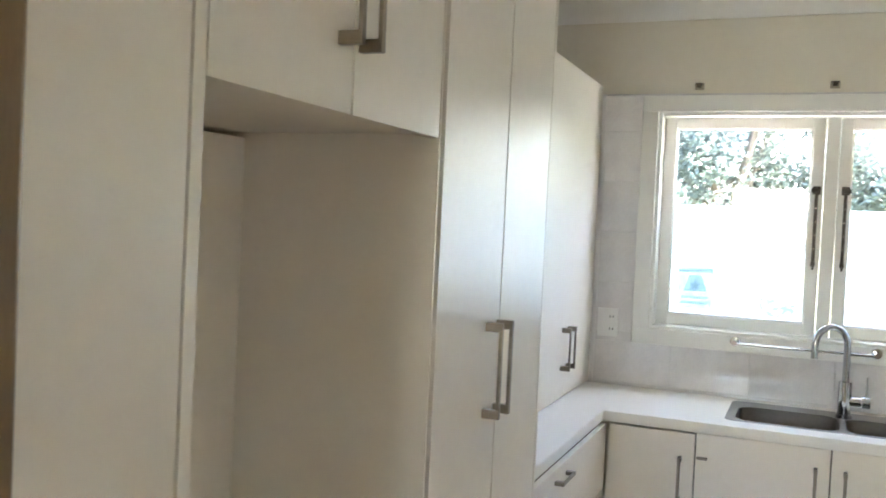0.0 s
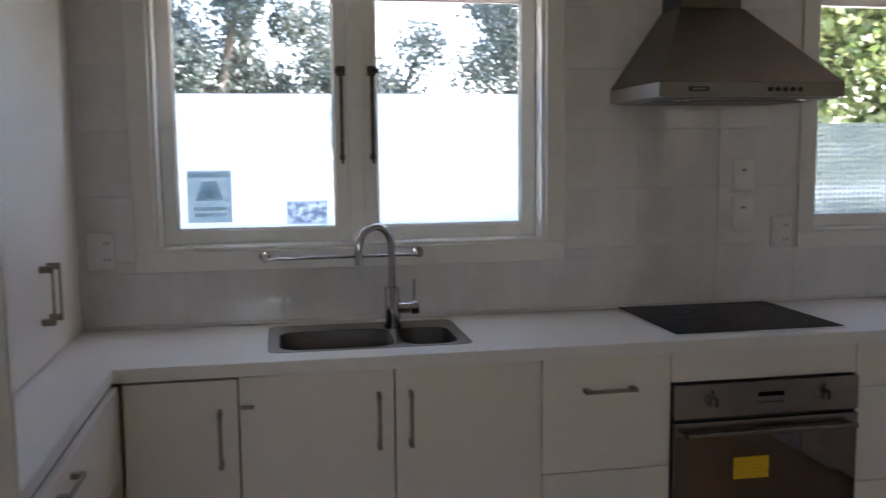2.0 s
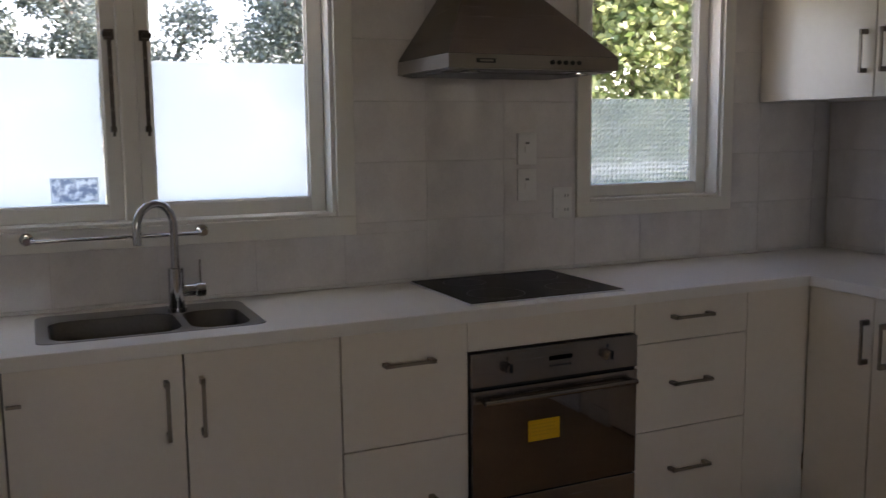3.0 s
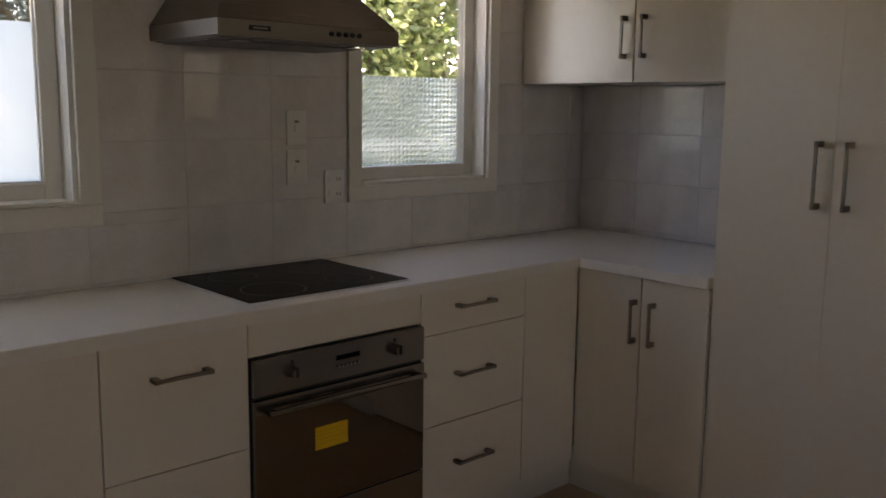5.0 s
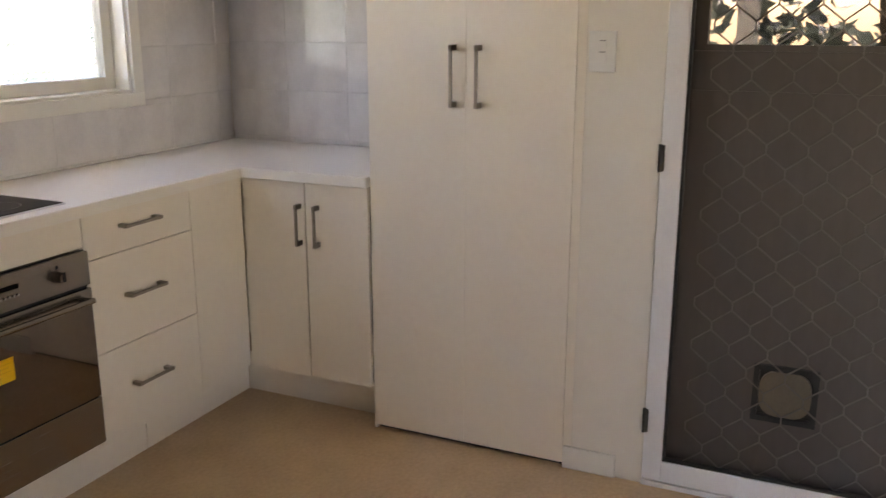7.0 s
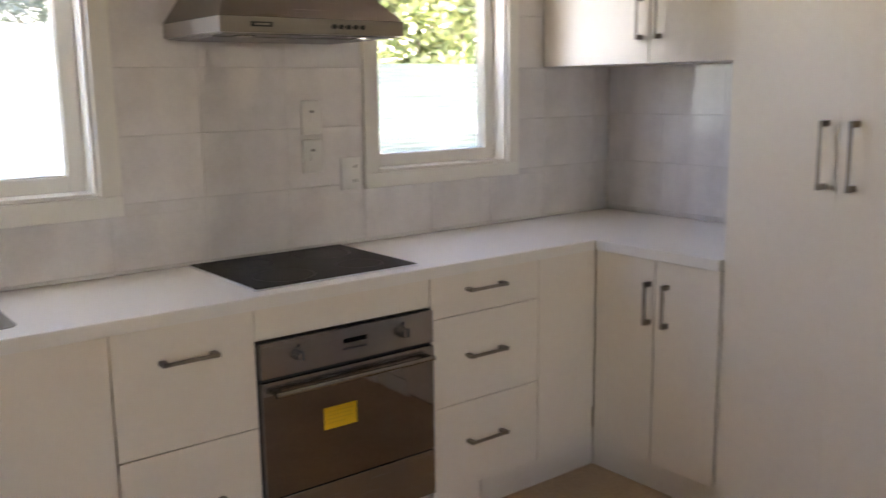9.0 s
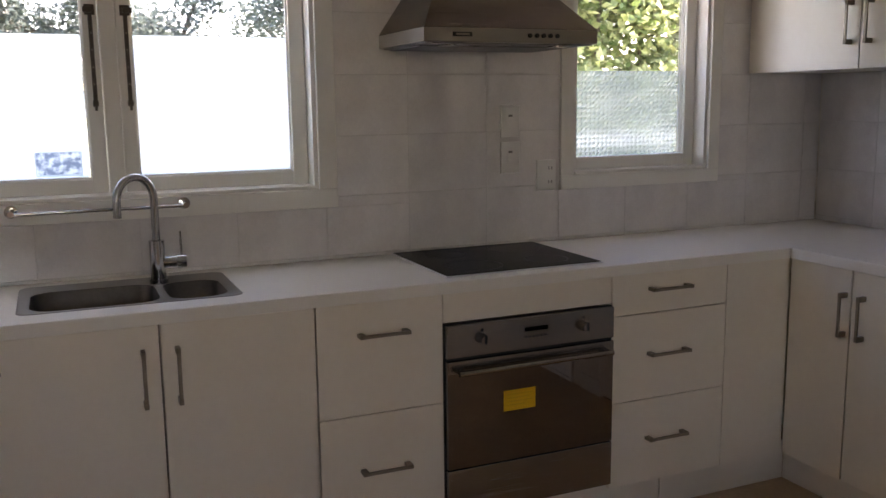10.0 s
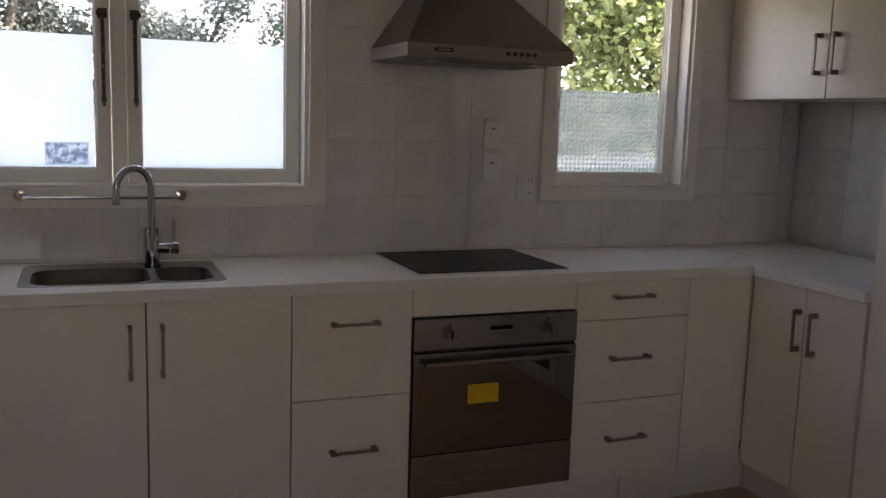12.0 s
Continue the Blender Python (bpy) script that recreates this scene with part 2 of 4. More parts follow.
def part(name, bm, material, parent, label="", smooth=False):
    """One mesh under a thing or a part; bm is in world metres."""
    bmesh.ops.translate(bm, verts=bm.verts[:], vec=-base_of(parent))
    ob = new(name, mesh_of(name, bm, material, smooth))
    ob.parent = parent
    if label:
        ob["label"] = label
    return ob


def solid(name, bm, material, label, category="", kind="structure", smooth=False):
    return tagged(new(name, mesh_of(name, bm, material, smooth)), label, category, kind=kind)


def wall_bm(axis, at, thick, u0, u1, z0, z1, holes):
    """A wall slab with openings cut through it. axis: the axis across it; holes: u0, u1, z0, z1."""
    us = sorted({u0, u1, *[h[0] for h in holes], *[h[1] for h in holes]})
    zs = sorted({z0, z1, *[h[2] for h in holes], *[h[3] for h in holes]})
    full = {}
    for i in range(len(us) - 1):
        for k in range(len(zs) - 1):
            mu, mz = (us[i] + us[i + 1]) / 2, (zs[k] + zs[k + 1]) / 2
            full[i, k] = not any(h[0] < mu < h[1] and h[2] < mz < h[3] for h in holes)
    bm, made = bmesh.new(), {}

    def v(u, d, z):
        key = (u, d, z)
        if key not in made:
            made[key] = bm.verts.new((at + d, u, z) if axis == "x" else (u, at + d, z))
        return made[key]

    for (i, k), there in full.items():
        if not there:
            continue
        a, b, c, d = us[i], us[i + 1], zs[k], zs[k + 1]
        for t in (0, thick):
            bm.faces.new((v(a, t, c), v(b, t, c), v(b, t, d), v(a, t, d)))
        for key, (p, q) in {(i - 1, k): ((a, c), (a, d)), (i + 1, k): ((b, c), (b, d)), (i, k - 1): ((a, c), (b, c)), (i, k + 1): ((a, d), (b, d))}.items():
            if not full.get(key, False):
                bm.faces.new((v(p[0], 0, p[1]), v(q[0], 0, q[1]), v(q[0], thick, q[1]), v(p[0], thick, p[1])))
    return bm


def handle(parent, at, length, upright, out, stand=0.034):
    """A square bar handle: two block feet and a flat grip. at: its middle on the door face; out: the axis and sign that it stands out along."""
    bm = bmesh.new()
    half, foot, w = length / 2, 0.017, 0.0056
    spans = [(-half, -half + foot, 0.0, stand, w), (half - foot, half, 0.0, stand, w), (-half, half, stand - 0.0065, stand, w - 0.0008)]
    for l0, l1, o0, o1, ww in spans:
        lo, hi = [0, 0, 0], [0, 0, 0]
        ax, sg = out
        along = 2 if upright else (1 if ax == 0 else 0)
        side = ({0, 1, 2} - {ax, along}).pop()
        lo[along], hi[along] = at[along] + l0, at[along] + l1
        lo[side], hi[side] = at[side] - ww, at[side] + ww
        e = sorted((at[ax] + sg * o0, at[ax] + sg * o1))
        lo[ax], hi[ax] = e
        bx(bm, lo[0], hi[0], lo[1], hi[1], lo[2], hi[2], 0.0012)
    return part("handle", bm, BRONZE, parent, "brushed nickel bar handle")


# ---- plan ----
FRONT = -0.52      # face of the doors under the window wall
EDGE = -0.535      # front edge of the worktop
TOP = 0.91         # worktop height
RX = 1.328          # face of the doors on the short return
LX = -1.50         # face of the left base run
TALL = -1.44       # face of the tall cabinets
RWALL, LWALL = 1.97, -2.06
DWALL = 1.345      # wall with the back door
CEILING = 2.43
W1 = (-1.461, -0.216, 1.148, 1.992)
W2 = (0.749, 1.373, 1.152, 2.005)

# ---- shell ----
solid("floor", block(-6.1, 2.2, -7.1, 0.14, -0.12, 0.0), VINYL, "beige mottled sheet vinyl floor, lightly worn", "floor")
solid("ceiling", block(-6.1, 2.2, -7.1, 0.25, CEILING, CEILING + 0.12), CEIL, "plain white painted ceiling above kitchen", "ceiling")
wall_north = solid("wall_north", wall_bm("y", 0.0, 0.14, LWALL - 0.2, RWALL + 0.2, 0.001, CEILING - 0.002, [W1, W2]), WALL, "cream painted wall with two timber windows", "wall")
solid("wall_west", wall_bm("x", LWALL, -0.12, -7.0, -0.002, 0.0, CEILING - 0.002, [(-5.6, -3.152, 0.0, 2.05)]), WALL, "plain cream painted side wall of kitchen", "wall")
wall_east = solid("wall_east", wall_bm("x", RWALL, 0.12, -1.75, -0.002, 0.0, CEILING - 0.002, []), WALL, "cream painted wall behind return worktop", "wall")
solid("wall_east_door", wall_bm("x", DWALL, 0.14, -7.0, -1.7435, 0.0, CEILING - 0.002, [(-2.872, -1.997, 0.0, 2.06)]), WALL_PALE, "pale cream painted wall around the back door", "wall")
solid("wall_east_nib", block(DWALL + 0.142, RWALL + 0.118, -1.81, -1.7435, 0.0, CEILING - 0.002), WALL, "short cream wall return behind pantry", "wall")
# Openings in these two unseen walls are added to let in fill daylight.
solid("wall_south", wall_bm("y", -7.0, -0.12, -6.0, DWALL + 0.14, 0.0, CEILING - 0.002, [(-2.6, -0.9, 0.9, 2.07)]), WALL, "cream wall closing the room, with an opening added for fill daylight", "wall")
solid("wall_far_west", wall_bm("x", -6.0, -0.12, -7.0, -0.5, 0.0, CEILING - 0.002, [(-5.4, -3.2, 0.85, 2.1)]), WALL, "cream wall of the adjoining room, with an added daylight opening", "wall")
solid("wall_side_room", block(-6.0, LWALL - 0.122, -0.5, -0.38, 0.0, CEILING - 0.002), WALL, "plain cream wall closing the adjoining room", "wall")
cor = bmesh.new()
prof = [(-0.001, CEILING - 0.085), (-0.010, CEILING - 0.085)]
prof += [(-0.085 + 0.075 * math.cos(a * math.pi / 16), CEILING - 0.085 + 0.075 * math.sin(a * math.pi / 16)) for a in range(9)]
prof += [(-0.085, CEILING - 0.001), (-0.001, CEILING - 0.001)]
ends = [[cor.verts.new((x, y, z)) for y, z in prof] for x in (LWALL, RWALL)]
for k in range(len(prof)):
    cor.faces.new((ends[0][k], ends[0][(k + 1) % len(prof)], ends[1][(k + 1) % len(prof)], ends[1][k]))
solid("cornice", cor, CEIL, "white coved plaster cornice under ceiling", "cornice", smooth=True)


# ---- windows ----
def casing_parts(win, hole, w, proud=0.018):
    x0, x1, z0, z1 = hole
    for a in ((x0 - w, x1 + w, z1, z1 + w), (x0 - w, x1 + w, z0 - w, z0), (x0 - w, x0, z0, z1), (x1, x1 + w, z0, z1)):
        part("architrave", block(a[0], a[1], -proud, -0.001, a[2], a[3], 0.003), TRIM, win)


def sash(win, x0, x1, z0, z1, y0, y1, st, name="sash"):
    bm = bmesh.new()
    bx(bm, x0, x0 + st, y0, y1, z0, z1, 0.003)
    bx(bm, x1 - st, x1, y0, y1, z0, z1, 0.003)
    bx(bm, x0 + st, x1 - st, y0 + 0.001, y1 - 0.001, z0, z0 + st, 0.003)
    bx(bm, x0 + st, x1 - st, y0 + 0.001, y1 - 0.001, z1 - st, z1, 0.003)
    return part(name, bm, TRIM, win)


def pane(owner, x0, x1, y, z0, z1, mat, name, label=""):
    ob = part(name, block(x0, x1, y - 0.002, y + 0.002, z0, z1), mat, owner, label)
    ob.visible_shadow = False
    return ob


win1 = thing("window_1", "wide white timber window with two casement sashes and frosted film", "window", (-0.84, 0.0, 1.06), kind="structure")
casing_parts(win1, W1, 0.062)
lining = bmesh.new()
bx(lining, W1[0] + 0.001, W1[0] + 0.014, -0.004, 0.139, W1[2] + 0.001, W1[3] - 0.001, 0.001)
bx(lining, W1[1] - 0.014, W1[1] - 0.001, -0.004, 0.139, W1[2] + 0.001, W1[3] - 0.001, 0.001)
bx(lining, W1[0] + 0.015, W1[1] - 0.015, -0.004, 0.139, W1[3] - 0.014, W1[3] - 0.001, 0.001)
part("jamb", lining, TRIM, win1)
part("window_sill", block(W1[0] + 0.015, W1[1] - 0.015, -0.008, 0.139, W1[2] + 0.001, W1[2] + 0.012, 0.002), TRIM, win1)
part("mullion", block(-0.856, -0.809, 0.048, 0.135, W1[2] + 0.013, W1[3] - 0.015, 0.004), TRIM, win1)
for x0, x1, g0, g1 in ((W1[0] + 0.016, -0.858, -1.399, -0.903), (-0.807, W1[1] - 0.016, -0.765, -0.282)):
    bm = bmesh.new()
    z0, z1, h0, h1 = W1[2] + 0.014, W1[3] - 0.016, 1.207, 1.936
    bx(bm, x0, g0, 0.060, 0.098, z0, z1, 0.004)
    bx(bm, g1, x1, 0.060, 0.098, z0, z1, 0.004)
    bx(bm, g0 - 0.001, g1 + 0.001, 0.061, 0.097, z0, h0, 0.004)
    bx(bm, g0 - 0.001, g1 + 0.001, 0.061, 0.097, h1, z1, 0.004)
    sa = part("sash", bm, TRIM, win1)
    pane(sa, g0 - 0.004, g1 + 0.004, 0.084, h0 - 0.004, h1 + 0.004, GLASS, "pane")
    putty = bmesh.new()
    for e in ((g0, g0 + 0.005, h0, h1), (g1 - 0.005, g1, h0, h1), (g0 + 0.005, g1 - 0.005, h0, h0 + 0.005), (g0 + 0.005, g1 - 0.005, h1 - 0.005, h1)):
        bx(putty, e[0], e[1], 0.070, 0.081, e[2], e[3])
    part("glazing_bead", putty, TRIM, sa)
    film = bmesh.new()
    n, top = 26, 1.637
    ragged = [(g1 - 0.004 - (0.005 * random.random() if x0 < -1 else 0.0)) for _ in range(n + 1)]
    for k in range(n):
        za, zb = h0 + (top - h0) * k / n, h0 + (top - h0) * (k + 1) / n
        film.faces.new([film.verts.new(p) for p in ((g0, 0.0795, za), (ragged[k], 0.0795, za), (ragged[k + 1], 0.0795, zb), (g0, 0.0795, zb))])
    bmesh.ops.remove_doubles(film, verts=film.verts[:], dist=1e-6)
    part("frosted_film", film, FILM, sa, "white frosted privacy film").visible_shadow = False

for sx, sg in ((-0.8795, -1), (-0.7805, 1)):
    st = thing("window_stay", "dark bronze casement stay with pin holes, on sash", "window stay", (sx, 0.05, 1.42), "casement stays")
    bm = bmesh.new()
    bx(bm, sx - 0.006, sx + 0.006, 0.036, 0.042, 1.435, 1.700, 0.001)
    part("bar", bm, IRON, st)
    part("bracket", bx(block(sx - 0.014, sx + 0.014, 0.038, 0.059, 1.692, 1.722, 0.002), sx + sg * 0.006 - 0.013, sx + sg * 0.006 + 0.013, 0.024, 0.038, 1.698, 1.714, 0.002), IRON, st)
    part("catch", bx(block(sx - 0.008, sx + 0.008, 0.032, 0.059, 1.424, 1.442, 0.002), sx - 0.004, sx + 0.004, 0.024, 0.036, 1.412, 1.428, 0.001), IRON, st)
    for k in range(4):
        part("pin_hole", rod(bmesh.new(), (sx, 0.0365, 1.49 + 0.05 * k), (sx, 0.0345, 1.49 + 0.05 * k), 0.0025, 8), CHROME, st)

win2 = thing("window_2", "small white timber window with dimpled lower pane", "window", (1.06, 0.0, 1.09), kind="structure")
casing_parts(win2, W2, 0.052)
jamb = bmesh.new()
x0, x1, z0, z1 = W2
bx(jamb, x0 + 0.001, x0 + 0.014, -0.004, 0.139, z0 + 0.001, z1 - 0.001, 0.001)
bx(jamb, x1 - 0.014, x1 - 0.001, -0.004, 0.139, z0 + 0.001, z1 - 0.001, 0.001)
bx(jamb, x0 + 0.015, x1 - 0.015, -0.004, 0.139, z1 - 0.014, z1 - 0.001, 0.001)
part("jamb", jamb, TRIM, win2)
part("window_sill", block(x0 + 0.015, x1 - 0.015, -0.008, 0.139, z0 + 0.001, z0 + 0.012, 0.002), TRIM, win2)
sa2 = sash(win2, x0 + 0.016, x1 - 0.016, z0 + 0.013, z1 - 0.016, 0.060, 0.096, 0.046)
pane(sa2, x0 + 0.060, x1 - 0.060, 0.082, 1.537, z1 - 0.060, GLASS, "pane")
bm, nx, nz = bmesh.new(), 26, 17
gx0, gx1, gz0, gz1 = x0 + 0.060, x1 - 0.060, z0 + 0.057, 1.535
rows = []
for k in range(2 * nz + 1):
    rows.append([bm.verts.new((gx0 + (gx1 - gx0) * i / (2 * nx), 0.079 - (0.0045 if i % 2 == 1 and k % 2 == 1 else 0.0), gz0 + (gz1 - gz0) * k / (2 * nz))) for i in range(2 * nx + 1)])
for k in range(2 * nz):
    for i in range(2 * nx):
        bm.faces.new((rows[k][i], rows[k][i + 1], rows[k + 1][i + 1], rows[k + 1][i]))
ob = part("obscure_pane", bm, OBSCURE, sa2, "dimpled translucent privacy glass")
ob.visible_shadow = False
bead = bmesh.new()
for k in range(3):
    bx(bead, x1 - 0.074 - 0.008 * k, x1 - 0.070 - 0.008 * k, 0.064 + 0.004 * k, 0.0735, z0 + 0.062, z1 - 0.064)
part("glazing_bead", bead, TRIM, sa2)

# stickers on the glass
def sheet(x0, x1, y, z0, z1):
    bm = bmesh.new()
    bm.faces.new([bm.verts.new(p) for p in ((x0, y, z0), (x1, y, z0), (x1, y, z1), (x0, y, z1))])
    return bm


st1 = thing("security_sticker", "faded blue square warning sticker with star emblem on window", "sticker", (-1.30, 0.078, 1.23))
part("backing", sheet(-1.370, -1.232, 0.0785, 1.230, 1.396), STICK_BLUE, st1)
part("heading", sheet(-1.366, -1.236, 0.0775, 1.374, 1.389), STICK_DARK, st1)
tri = bmesh.new()
tri.faces.new([tri.verts.new(p) for p in ((-1.345, 0.0775, 1.300), (-1.257, 0.0775, 1.300), (-1.278, 0.0775, 1.362), (-1.324, 0.0775, 1.362))])
part("emblem", tri, STICK_DARK, st1)
star = bmesh.new()
star.faces.new([star.verts.new((-1.301 + (0.026 if k % 2 == 0 else 0.010) * math.sin(k * math.pi / 5), 0.0767, 1.322 + (0.026 if k % 2 == 0 else 0.010) * math.cos(k * math.pi / 5))) for k in range(10)])
part("star", star, FILM, st1)
for k in range(2):
    part("text_bar", sheet(-1.352, -1.250, 0.0775, 1.249 + 0.020 * k, 1.260 + 0.020 * k), STICK_DARK, st1)
st2 = thing("window_sticker", "small mottled grey rectangular sticker on window", "sticker", (-1.0, 0.078, 1.22))
part("backing", sheet(-1.060, -0.930, 0.0785, 1.220, 1.292), STICK_GREY, st2)
for a in ((-1.060, -0.930, 1.220, 1.223), (-1.060, -0.930, 1.289, 1.292), (-1.060, -1.057, 1.223, 1.289), (-0.933, -0.930, 1.223, 1.289)):
    part("border", sheet(a[0], a[1], 0.0775, a[2], a[3]), STICK_DARK, st2)

# curtain hooks above the window
for hx in (-1.316, -0.839, -0.405):
    hk = thing("curtain_hook", "small dark metal curtain rail bracket above window", "bracket", (hx, 0.0, 2.088), "curtain brackets")
    part("plate", block(hx - 0.017, hx + 0.017, -0.004, -0.0005, 2.076, 2.102, 0.001), BRONZE, hk)
    part("arm", bx(block(hx - 0.012, hx + 0.012, -0.030, -0.003, 2.094, 2.099), hx - 0.009, hx + 0.009, -0.032, -0.028, 2.080, 2.099), IRON, hk)

rail = thing("towel_rail", "thin chrome towel rail with round ends below window", "towel rail", (-0.89, -0.02, 1.128))
part("bar", rod(bmesh.new(), (-1.128, -0.066, 1.124), (-0.655, -0.066, 1.124), 0.0052, 14), CHROME, rail, smooth=True)
for rx_ in (-1.133, -0.650):
    part("rosette", rod(rod(bmesh.new(), (rx_, -0.019, 1.128), (rx_, -0.028, 1.128), 0.018, 22), (rx_, -0.028, 1.128), (rx_, -0.074, 1.126), 0.0095, 16), CHROME, rail, smooth=True)


# ---- switches ----
def faceplate(name, label, cx, cz, w, h, group, dots):
    sw = thing(name, label, "switch" if name != "power_socket" else "socket", (cx, 0.0, cz), group)
    part("plate", block(cx - w / 2, cx + w / 2, -0.016, -0.0082, cz - h / 2, cz + h / 2, 0.0025), PLASTIC, sw)
    for dx, dz, dw, dh, mat, nm in dots:
        part(nm, block(cx + dx - dw / 2, cx + dx + dw / 2, -0.019 if nm == "rocker" else -0.0168, -0.0155, cz + dz - dh / 2, cz + dz + dh / 2, 0.0006), mat, sw)
    return sw


for cz in (1.354, 1.226):
    faceplate("isolator_switch", "white single isolator switch on tiled wall", 0.489, cz, 0.076, 0.112, "cooker switches", [(0, 0.020, 0.016, 0.008, GREYMARK, "indicator"), (0, -0.002, 0.020, 0.024, PLASTIC, "rocker")])
for cx, cz in ((0.637, 1.157), (-1.620, 1.157)):
    faceplate("power_socket", "white double power socket on tiled wall", cx, cz, 0.080, 0.112, "power sockets",
              [(dx + ox, dz, 0.004, 0.011, GREYMARK, "slot") for dz in (0.025, -0.025) for dx, ox in ((0.010, 0), (0.022, 0))] + [(-0.020, dz, 0.014, 0.020, PLASTIC, "rocker") for dz in (0.025, -0.025)])
ls = thing("light_switch", "white double light switch on cream wall", "switch", (DWALL, -1.815, 1.33))
part("plate", block(DWALL - 0.010, DWALL - 0.0005, -1.856, -1.778, 1.272, 1.388, 0.0025), PLASTIC, ls)
for dz in (0.018, -0.014):
    part("rocker", block(DWALL - 0.0135, DWALL - 0.0095, -1.829, -1.805, 1.33 + dz - 0.011, 1.33 + dz + 0.011, 0.001), PLASTIC, ls)
    part("indicator", block(DWALL - 0.0108, DWALL - 0.0098, -1.826, -1.808, 1.33 + dz + 0.012, 1.33 + dz + 0.0145), GREYMARK, ls)

# ---- worktop ----
def slab_rects(bm, rects, z0, z1):
    us = sorted({v for r in rects for v in r[:2]})
    vs = sorted({v for r in rects for v in r[2:]})
    inside = lambda x, y: any(r[0] < x < r[1] and r[2] < y < r[3] for r in rects)
    full = {(i, k): inside((us[i] + us[i + 1]) / 2, (vs[k] + vs[k + 1]) / 2) for i in range(len(us) - 1) for k in range(len(vs) - 1)}
    made = {}

    def v(x, y, z):
        if (x, y, z) not in made:
            made[x, y, z] = bm.verts.new((x, y, z))
        return made[x, y, z]

    for (i, k), there in full.items():
        if there:
            a, b, c, d = us[i], us[i + 1], vs[k], vs[k + 1]
            for z in (z0, z1):
                bm.faces.new((v(a, c, z), v(b, c, z), v(b, d, z), v(a, d, z)))
            for key, (p, q) in {(i - 1, k): ((a, c), (a, d)), (i + 1, k): ((b, c), (b, d)), (i, k - 1): ((a, c), (b, c)), (i, k + 1): ((a, d), (b, d))}.items():
                if not full.get(key, False):
                    bm.faces.new((v(*p, z0), v(*q, z0), v(*q, z1), v(*p, z1)))
    return bm


SX0, SX1, SY0, SY1 = -1.110, -0.572, -0.424, -0.078
wt = slab_rects(bmesh.new(), [(LWALL + 0.002, LX - 0.012, -1.606, EDGE), (LWALL + 0.002, SX0, EDGE, -0.001), (SX0, SX1, EDGE, SY0), (SX0, SX1, SY1, -0.001), (SX1, RX - 0.015, EDGE, -0.001), (RX - 0.015, RWALL - 0.002, -1.042, -0.001)], TOP - 0.0355, TOP)
bmesh.ops.recalc_face_normals(wt, faces=wt.faces[:])
wt.normal_update()
bmesh.ops.bevel(wt, geom=[e for e in wt.edges if len(e.link_faces) == 2 and abs(e.link_faces[0].normal.dot(e.link_faces[1].normal)) < 0.5], offset=0.0025, segments=2, affect="EDGES")
solid("worktop", wt, STONE, "off-white speckled stone worktop running round three sides", "worktop", kind="")

# ---- sink ----
def round_rect(x0, x1, y0, y1, r, n=6):
    out = []
    for cx, cy, a0 in ((x1 - r, y1 - r, 0), (x0 + r, y1 - r, 90), (x0 + r, y0 + r, 180), (x1 - r, y0 + r, 270)):
        for k in range(n + 1):
            a = radians(a0 + 90 * k / n)
            out.append((cx + r * math.cos(a), cy + r * math.sin(a)))
    return out


def loop_bridge(bm, rings, close_last=False):
    vs = [[bm.verts.new(p) for p in ring] for ring in rings]
    for a, b in zip(vs, vs[1:]):
        for k in range(len(a)):
            bm.faces.new((a[k], a[(k + 1) % len(a)], b[(k + 1) % len(a)], b[k]))
    if close_last:
        bm.faces.new(vs[-1])
    return vs


sink = thing("kitchen_sink", "double bowl stainless steel sink set into worktop", "sink", (-0.83, -0.23, TOP))
rim = bmesh.new()
outer = [rim.verts.new((x, y, TOP + 0.002)) for x, y in round_rect(SX0 - 0.014, SX1 + 0.014, SY0 - 0.012, SY1 + 0.012, 0.03)]
lip = [rim.verts.new((x, y, TOP + 0.0003)) for x, y in round_rect(SX0 - 0.017, SX1 + 0.017, SY0 - 0.015, SY1 + 0.015, 0.033)]
for k in range(len(outer)):
    rim.faces.new((outer[k], outer[(k + 1) % len(outer)], lip[(k + 1) % len(lip)], lip[k]))
bowls = ((-1.096, -0.770, -0.418, -0.157, 0.17, 0.06), (-0.748, -0.589, -0.416, -0.172, 0.13, 0.055))
inner = []
for b in bowls:
    inner.append([rim.verts.new((x, y, TOP + 0.001)) for x, y in round_rect(b[0], b[1], b[2], b[3], b[5])])
edges = [e for e in rim.edges if all(v in outer for v in e.verts)]
for ring in inner:
    edges += [rim.edges.new((ring[k], ring[(k + 1) % len(ring)])) for k in range(len(ring))]
bmesh.ops.triangle_fill(rim, use_beauty=True, edges=edges)
part("rim", rim, SINK_STEEL, sink)
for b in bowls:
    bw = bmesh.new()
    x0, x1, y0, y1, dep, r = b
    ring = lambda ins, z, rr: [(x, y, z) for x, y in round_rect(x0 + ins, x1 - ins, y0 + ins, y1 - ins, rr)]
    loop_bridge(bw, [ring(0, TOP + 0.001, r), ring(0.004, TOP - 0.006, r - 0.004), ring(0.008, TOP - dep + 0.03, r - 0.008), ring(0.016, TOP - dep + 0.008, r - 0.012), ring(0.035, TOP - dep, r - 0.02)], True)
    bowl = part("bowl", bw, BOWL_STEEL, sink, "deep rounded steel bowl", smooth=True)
    cx, cy = (x0 + x1) / 2, (y0 + y1) / 2
    part("drain", rod(bmesh.new(), (cx, cy, TOP - dep - 0.002), (cx, cy, TOP - dep + 0.003), 0.035, 20), CHROME, bowl)

